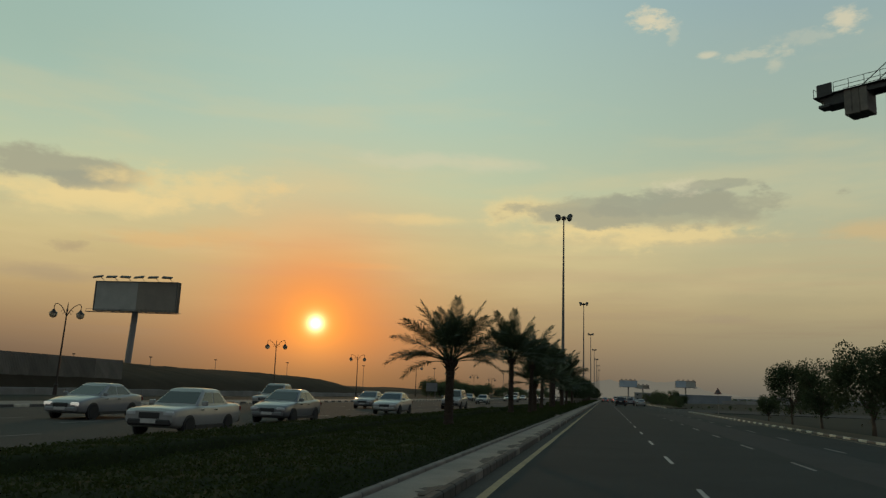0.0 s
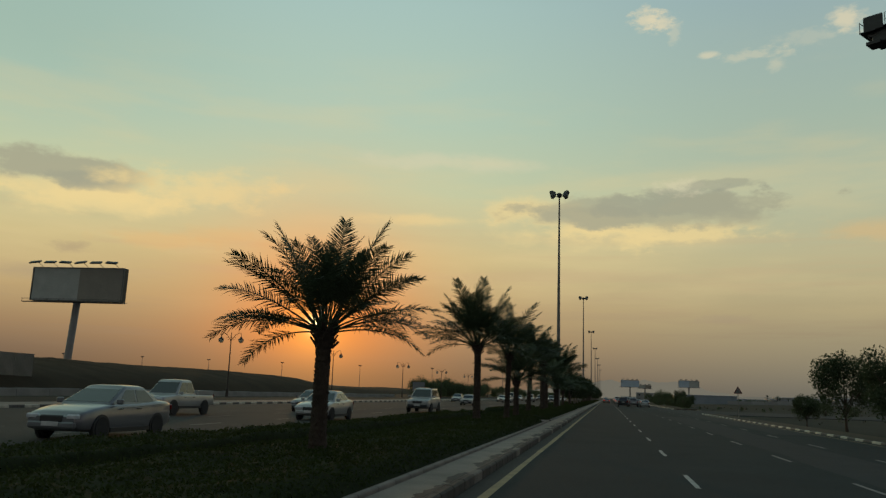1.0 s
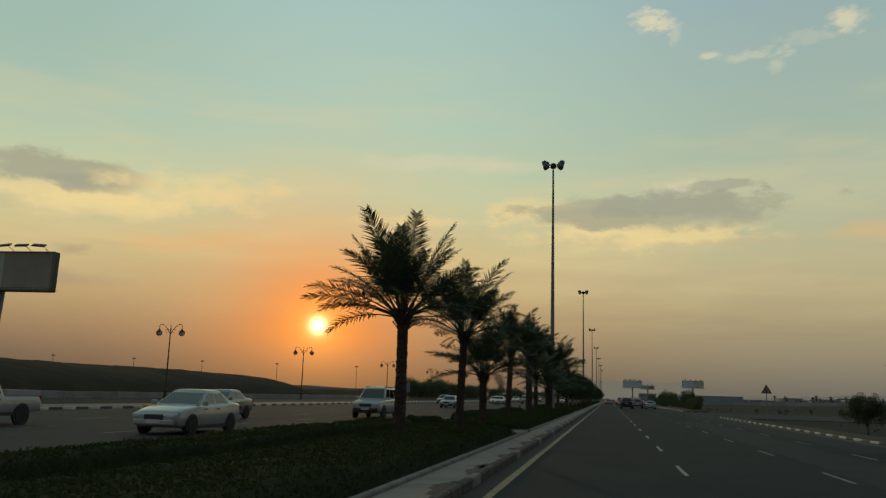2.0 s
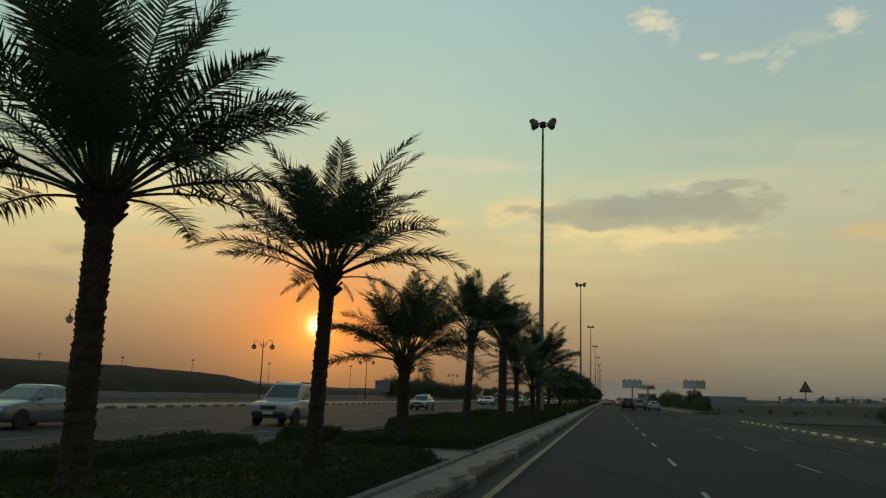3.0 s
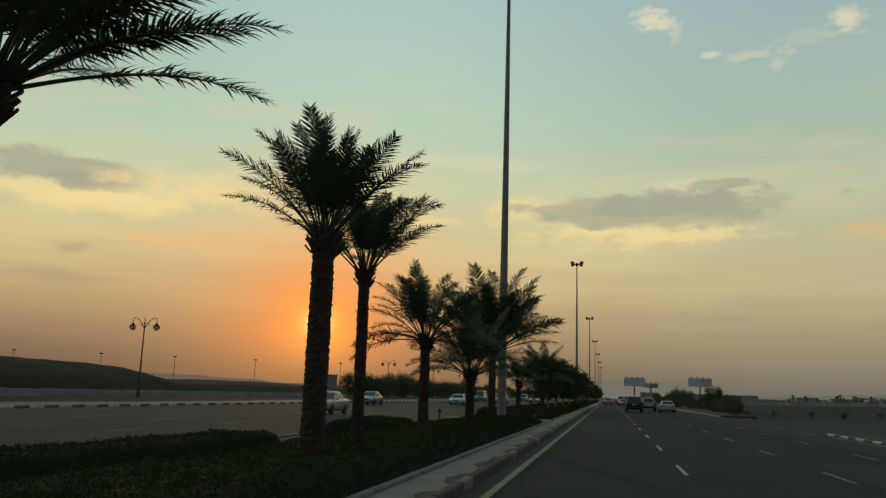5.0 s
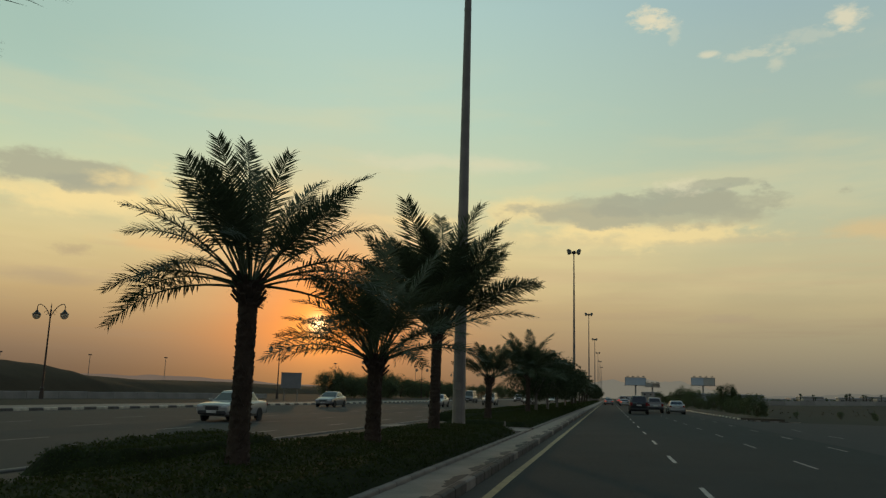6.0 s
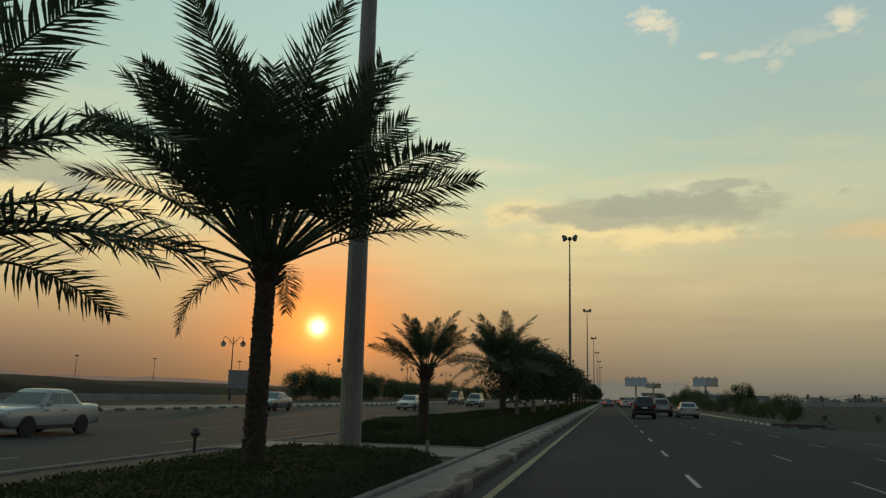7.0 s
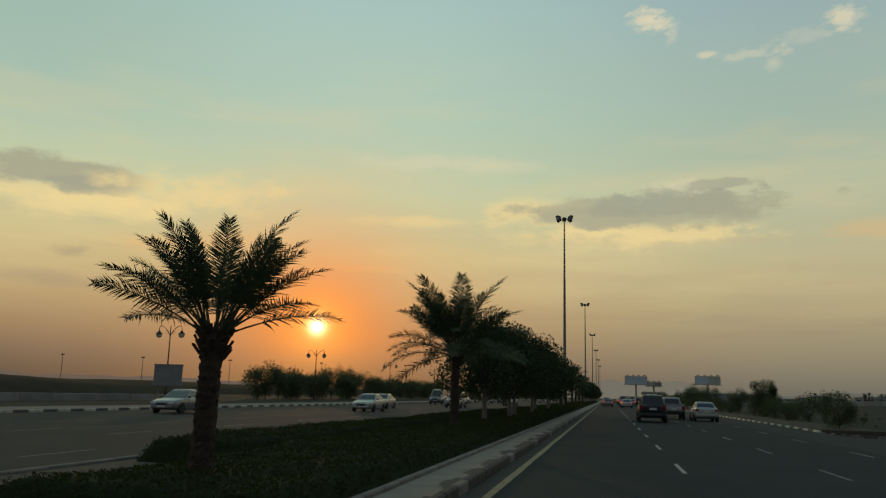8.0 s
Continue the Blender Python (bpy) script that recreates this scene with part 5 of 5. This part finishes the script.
def car(kind, paint, x, y, toward, label, heads=False, tails=False, group="traffic"):
    """toward: True when it comes towards the camera. Front is +y in its own frame."""
    length, st, base, roof, rz, bz, wr, axles = KINDS[kind]
    ob = thing("car" if kind not in ("pickup", "van") else kind, pose(x, y, 0.006, 0, 0, 180 if toward else 0), label, "pickup" if kind == "pickup" else "car", group)
    rings = []
    for yy, w, zb, zt in smooth_stations(st):
        deep = zt - zb
        half = [(0.72 * w, zb), (0.90 * w, zb + 0.03), (0.965 * w, zb + 0.16 * deep), (0.985 * w, zb + 0.36 * deep), (w, zb + 0.56 * deep), (0.985 * w, zb + 0.66 * deep),
                (0.975 * w, zt - 0.14 * deep), (0.945 * w, zt - 0.06 * deep), (0.88 * w, zt - 0.012), (0.55 * w, zt + 0.016), (0.2 * w, zt + 0.024)]
        rings.append([(p, yy, q) for p, q in half] + [(-p, yy, q) for p, q in half[::-1]])
    body = Geo().loft(rings)
    wmax = max(s[1] for s in st)
    wb, wt2 = wmax * 0.90, wmax * 0.70
    lo = [(-wb, base[0]), (wb, base[0]), (wb, base[1]), (-wb, base[1])]
    hi = [(-wt2, roof[0]), (wt2, roof[0]), (wt2, roof[1]), (-wt2, roof[1])]

    def shell(zs):
        out = []
        for f, z in zs:
            ring = []
            for (ax, ay), (bx, by) in zip(lo, hi):
                ring.append((ax + (bx - ax) * f, ay + (by - ay) * f, z))
            out.append(ring)
        return out

    cabin = shell([(0.0, bz - 0.08), (0.08, bz + 0.02), (0.94, rz - 0.06), (1.04, rz - 0.015)])

    def rounded(ring, r):
        """The ring's four corners drawn as short arcs."""
        out, k = [], len(ring)
        for i in range(k):
            p, q, w = Vector(ring[i - 1]), Vector(ring[i]), Vector(ring[(i + 1) % k])
            u, v = q + (p - q).normalized() * r, q + (w - q).normalized() * r
            out += [tuple(u.lerp(q, t).lerp(q.lerp(v, t), t)) for t in (0, 0.25, 0.5, 0.75, 1)]
        return out

    mid_y = (roof[0] + roof[1]) / 2
    crown = [[(p[0] * f, mid_y + (p[1] - mid_y) * e, rz + h) for p in cabin[-1]] for f, e, h in ((0.95, 0.95, 0.012), (0.82, 0.86, 0.034), (0.5, 0.5, 0.05))]
    body.loft([rounded(r, 0.11) for r in cabin] + [rounded(r, 0.2) for r in crown])
    shell_ob = part("body", body, PAINT[paint], ob, smooth=False)
    mod_mesh = shell_ob.data
    mod_mesh.shade_smooth()
    mod_mesh.set_sharp_from_angle(angle=radians(44))

    def pane(name, a, b, c, d, u0, u1, v0, v1):
        a, b, c, d = (Vector(p) for p in (a, b, c, d))  # a-b below, d-c above
        nrm = (b - a).cross(d - a).normalized()
        mid = (a + b + c + d) / 4
        if nrm.dot(mid - Vector((0, (roof[0] + roof[1]) / 2, bz))) < 0:
            nrm = -nrm

        def at(u, v):
            return a.lerp(b, u).lerp(d.lerp(c, u), v)
        q = [at(u0, v0), at(u1, v0), at(u1, v1), at(u0, v1)]
        part(name, Geo().loft([[p - nrm * 0.01 for p in q], [p + nrm * 0.008 for p in q]]), GLASS, ob, "dark tinted glass")

    L, U = cabin[1], cabin[2]
    pane("rear_window", L[0], L[1], U[1], U[0], 0.08, 0.92, 0.12, 0.92)
    pane("windscreen", L[2], L[3], U[3], U[2], 0.05, 0.95, 0.05, 0.94)
    cuts = {"sedan": ((0.13, 0.5), (0.54, 0.86)), "old_sedan": ((0.12, 0.48), (0.52, 0.88)), "suv": ((0.04, 0.28), (0.31, 0.62), (0.65, 0.92)),
            "pickup": ((0.08, 0.48), (0.52, 0.9)), "van": ((0.04, 0.35), (0.37, 0.66), (0.69, 0.93))}[kind]
    for u0, u1 in cuts:
        pane("side_window", L[1], L[2], U[2], U[1], u0, u1, 0.08, 0.92)
        pane("side_window", L[0], L[3], U[3], U[0], u0, u1, 0.08, 0.92)
    if kind == "pickup":
        y0, y1 = -2.52, base[0] - 0.06
        part("load_bed", Geo().box(0, (y0 + y1) / 2, 1.085, 1.5, y1 - y0, 0.03), TRIM, ob, "dark load bed")
        for s in (-1, 1):
            part("bed_side", Geo().box(s * 0.84, (y0 + y1) / 2, 1.17, 0.09, y1 - y0 + 0.1, 0.22), PAINT[paint], ob)
        part("tailgate", Geo().box(0, y0 - 0.06, 1.13, 1.72, 0.07, 0.3), PAINT[paint], ob)
    tyre, rim = wheel(wr)
    for yy in axles:
        for s in (-1, 1):
            part("wheel_arch", Geo().tube([(s * (wmax - 0.09), yy, wr), (s * (wmax + 0.004), yy, wr)], wr * 1.17, 18), TRIM, ob)
            w_ob = part("tyre", tyre, None, ob, at=pose(s * (wmax - 0.075), yy, wr, 0, 90 * s, 0))
            part("rim", rim, None, w_ob, "metal rim")
    hw = st[-2][1]
    zf, zr = st[-2][3] - 0.13, st[1][3] - 0.16
    yf, yr = st[-1][0], st[0][0]
    for s in (-1, 1):
        part("headlight", Geo().box(s * hw * 0.74, yf - 0.07, zf, 0.36, 0.16, 0.15, c=0.04), HEAD_ON if heads else HEAD_OFF, ob)
        part("tail_light", Geo().box(s * st[1][1] * 0.84, yr + 0.06, zr, 0.26, 0.14, 0.17 if kind in ("sedan", "old_sedan") else 0.34, c=0.03), TAIL_ON if tails else TAIL_OFF, ob)
        part("mirror", Geo().box(s * (wmax + 0.06), base[1] - 0.25, bz + 0.06, 0.2, 0.12, 0.15, c=0.03), PAINT[paint], ob)
        for yy in ((axles[0] + axles[1]) / 2 - 0.35, (axles[0] + axles[1]) / 2 + 0.55):
            part("door_handle", Geo().box(s * (wmax + 0.008), yy, bz - 0.14, 0.03, 0.2, 0.035), CHROME, ob)
        part("sill", Geo().box(s * wmax * 0.96, (axles[0] + axles[1]) / 2, st[3][2] + 0.06, 0.1, axles[1] - axles[0] - 2.5 * wr, 0.13), TRIM, ob)
    part("grille", Geo().box(0, yf - 0.02, zf - 0.06, hw * 0.86, 0.08, 0.2, c=0.03), TRIM, ob)
    part("front_bumper", Geo().box(0, yf - 0.04, st[-1][2] + 0.03, hw * 1.75, 0.16, 0.2, c=0.05), TRIM if kind != "sedan" else PAINT[paint], ob)
    part("rear_bumper", Geo().box(0, yr + 0.05, st[0][2] + 0.04, st[1][1] * 1.9, 0.2, 0.22, c=0.05), TRIM if kind != "sedan" else PAINT[paint], ob)
    part("number_plate", Geo().box(0, yr - 0.02, zr - 0.1, 0.5, 0.02, 0.14, c=0.004), PLATE, ob)
    part("number_plate", Geo().box(0, yf + 0.045, st[-1][2] + 0.06, 0.5, 0.02, 0.12, c=0.004), PLATE, ob)
    if kind in ("suv", "van"):
        for s in (-1, 1):
            part("roof_rail", Geo().tube([(s * wt2 * 0.9, roof[0] + 0.2, rz + 0.04), (s * wt2 * 0.9, roof[1] - 0.1, rz + 0.04)], 0.025, 6), TRIM, ob)
    return ob


car("suv", "black", 3.1, 175.0, False, "black sport utility vehicle with a dark rear window", tails=False)
car("pickup", "silver", 5.4, 187.0, False, "silver double-cab pickup with an open load bed")
car("sedan", "white", 7.5, 182.0, False, "white sedan with red tail lights")
ONCOMING = [("old_sedan", "white", -13.4, 24.5, 0), ("sedan", "silver", -21.9, 32.0, 1), ("sedan", "grey", -14.6, 36.0, 0), ("pickup", "white", -22.6, 54.0, 0),
            ("sedan", "white", -14.6, 55.3, 0), ("sedan", "grey", -20.2, 68.6, 0), ("suv", "white", -14.6, 79.0, 0), ("old_sedan", "white", -18.3, 123.0, 0),
            ("sedan", "grey", -26.9, 162.0, 0), ("sedan", "white", -20.0, 181.0, 0), ("sedan", "beige", -23.0, 196.0, 1), ("suv", "white", -18.2, 212.0, 0),
            ("van", "grey", -25.8, 238.0, 0), ("sedan", "white", -26.0, 262.0, 1), ("pickup", "white", -15.0, 242.0, 1), ("suv", "silver", -22.0, 288.0, 1), ("sedan", "white", -16.0, 322.0, 1)]
for kind, paint, x, y, lit in ONCOMING:
    car(kind, paint, x, y, True, f"{paint} {kind.replace('_', ' ').replace('suv', 'sport utility vehicle')} on the oncoming carriageway", heads=bool(lit), group="oncoming traffic")
QUEUE = [("sedan", "white", 3.3, 262), ("sedan", "grey", 0.1, 275), ("suv", "white", 6.6, 268), ("sedan", "silver", 3.4, 285), ("pickup", "white", -0.2, 300), ("suv", "black", 6.7, 296),
         ("sedan", "white", 10.2, 290), ("van", "white", 3.7, 318), ("sedan", "grey", 0.0, 330), ("sedan", "white", 6.6, 336), ("suv", "white", 3.8, 352), ("sedan", "red", -0.1, 368), ("sedan", "silver", 10.2, 345), ("suv", "grey", 6.5, 384), ("sedan", "white", 3.8, 400)]
for kind, paint, x, y in QUEUE:
    car(kind, paint, x, y, False, f"{paint} {kind.replace('suv', 'sport utility vehicle')} in the dense traffic far ahead", tails=True, group="traffic far ahead")

# ---- far buildings ----


def building(x, y, w, d, h, storeys, material, label, turn=0):
    ob = thing("building", pose(x, y, ground_height(x, y) - 0.5, 0, 0, turn), label, "building", "distant buildings")
    part("wall", Geo().box(0, 0, h / 2, w, d, h, c=0.05), material, ob)
    part("roof", Geo().box(0, 0, h + 0.15, w + 0.5, d + 0.5, 0.35, c=0.05), ROOFING, ob)
    n = max(2, int(w / 4.5))
    me = Geo().box(0, 0, 0, 1.6, 0.12, 1.3, c=0.02).mesh("window", PANE)
    for s in range(storeys):
        for k in range(n):
            part("window", me, None, ob, at=pose(-w / 2 + w * (k + 0.5) / n, -d / 2 - 0.03, h * (s + 0.55) / storeys))


rng = np.random.default_rng(21)
building(52.0, 478.0, 32.0, 16.0, 4.9, 0, SHED, "long low hazy blue-grey warehouse beyond the field")
for i in range(30):
    building(110 + i * 17 + rng.uniform(-5, 5), 640 + rng.uniform(-40, 120), rng.uniform(12, 30), 12, rng.uniform(2.8, 4.4), 1, (ROOFING, RENDERED)[i % 2], "small distant pale building on the skyline", rng.uniform(-12, 12))
for i in range(7):
    building(24 + i * 11 + rng.uniform(-3, 3), 800 + rng.uniform(-30, 160), rng.uniform(8, 16), 12, rng.uniform(4, 9), 2, (ROOFING, RENDERED)[i % 2], "distant hazy town building near the end of the road")
yard = thing("boundary_wall", pose(0, 0, 0), "long pale boundary wall beyond the field", "wall")
for k in range(48):
    x, y = 62 + 6.0 * k, 440 + 1.0 * k
    part("wall_panel", Geo().box(0, 0, 0.75, 5.9, 0.3, 2.1, c=0.03), RENDERED, yard, at=pose(x, y, ground_height(x, y), 0, 0, 9.5))
n = 2600
c = np.column_stack([rng.uniform(60, 560, n), rng.uniform(585, 625, n), np.zeros(n)])
c[:, 2] = [ground_height(a, b) + rng.uniform(0.2, 1) * (1.7 + 1.4 * noise.noise((a * 0.06, 3, 1))) for a, b, _ in c]
v, f = leaves(rng, c, 1.1, np.array([1.6, 1.6, 0.5]))
tagged(new("woods", raw_mesh("woods", v, f, LEAF)), "low line of dusty trees far beyond the field", "woods", kind="stuff")

# small palms and pale low houses along the far edge of the field
g = Geo().tube([(0, 0, -0.3), (0.05, 0, 1.6), (0, 0.05, 3.3)], [0.22, 0.17, 0.2], 7)
far_trunk = g.mesh("trunk", PALM_TRUNK)
FAR_CROWNS = []
for s in range(3):
    rng = np.random.default_rng(300 + s)
    g = Geo()
    for k in range(20):
        a, e = k * 2.4 + rng.uniform(-0.2, 0.2), radians(80 - 85 * (k / 20) ** 1.1)
        ln = 1.9 * rng.uniform(0.85, 1.1)
        d = Vector((math.cos(a), math.sin(a), 0))
        side = Vector((-math.sin(a), math.cos(a), 0)) * 0.2
        path = [Vector((0, 0, 3.3)) + d * (ln * f * math.cos(e)) + Vector((0, 0, ln * (f * math.sin(e) - 0.42 * f * f))) for f in (0.1, 0.45, 0.8, 1.0)]
        g.add([path[0] - side * 0.2, path[0] + side * 0.2, path[1] - side, path[1] + side, path[2] - side * 0.8, path[2] + side * 0.8, path[3]],
              [(0, 1, 3, 2), (2, 3, 5, 4), (4, 5, 6)])
    FAR_CROWNS.append(g.mesh("crown", FROND))
rng = np.random.default_rng(33)
for i in range(44):
    x = 84 + 3.6 * i + rng.uniform(-1.6, 1.6)
    y = 458 + 0.5 * (x - 84) + rng.uniform(-6, 30)
    sc = rng.uniform(0.75, 1.2)
    ob = thing("small_palm", pose(x, y, ground_height(x, y), 0, 0, rng.uniform(0, 360)), "small distant palm beyond the dry field", "palm tree", "palms beyond the field")
    part("trunk", far_trunk, None, ob, at=Matrix.Diagonal((sc, sc, sc, 1)))
    part("crown", FAR_CROWNS[i % 3], None, ob, at=Matrix.Diagonal((sc, sc, sc, 1)))
for i in range(16):
    x = 92 + 10.5 * i + rng.uniform(-3, 3)
    building(x, 505 + 0.4 * (x - 90) + rng.uniform(-8, 8), rng.uniform(5, 9), 7, rng.uniform(2.6, 3.6), 1, RENDERED, "small distant pale house beyond the field", rng.uniform(-15, 15))
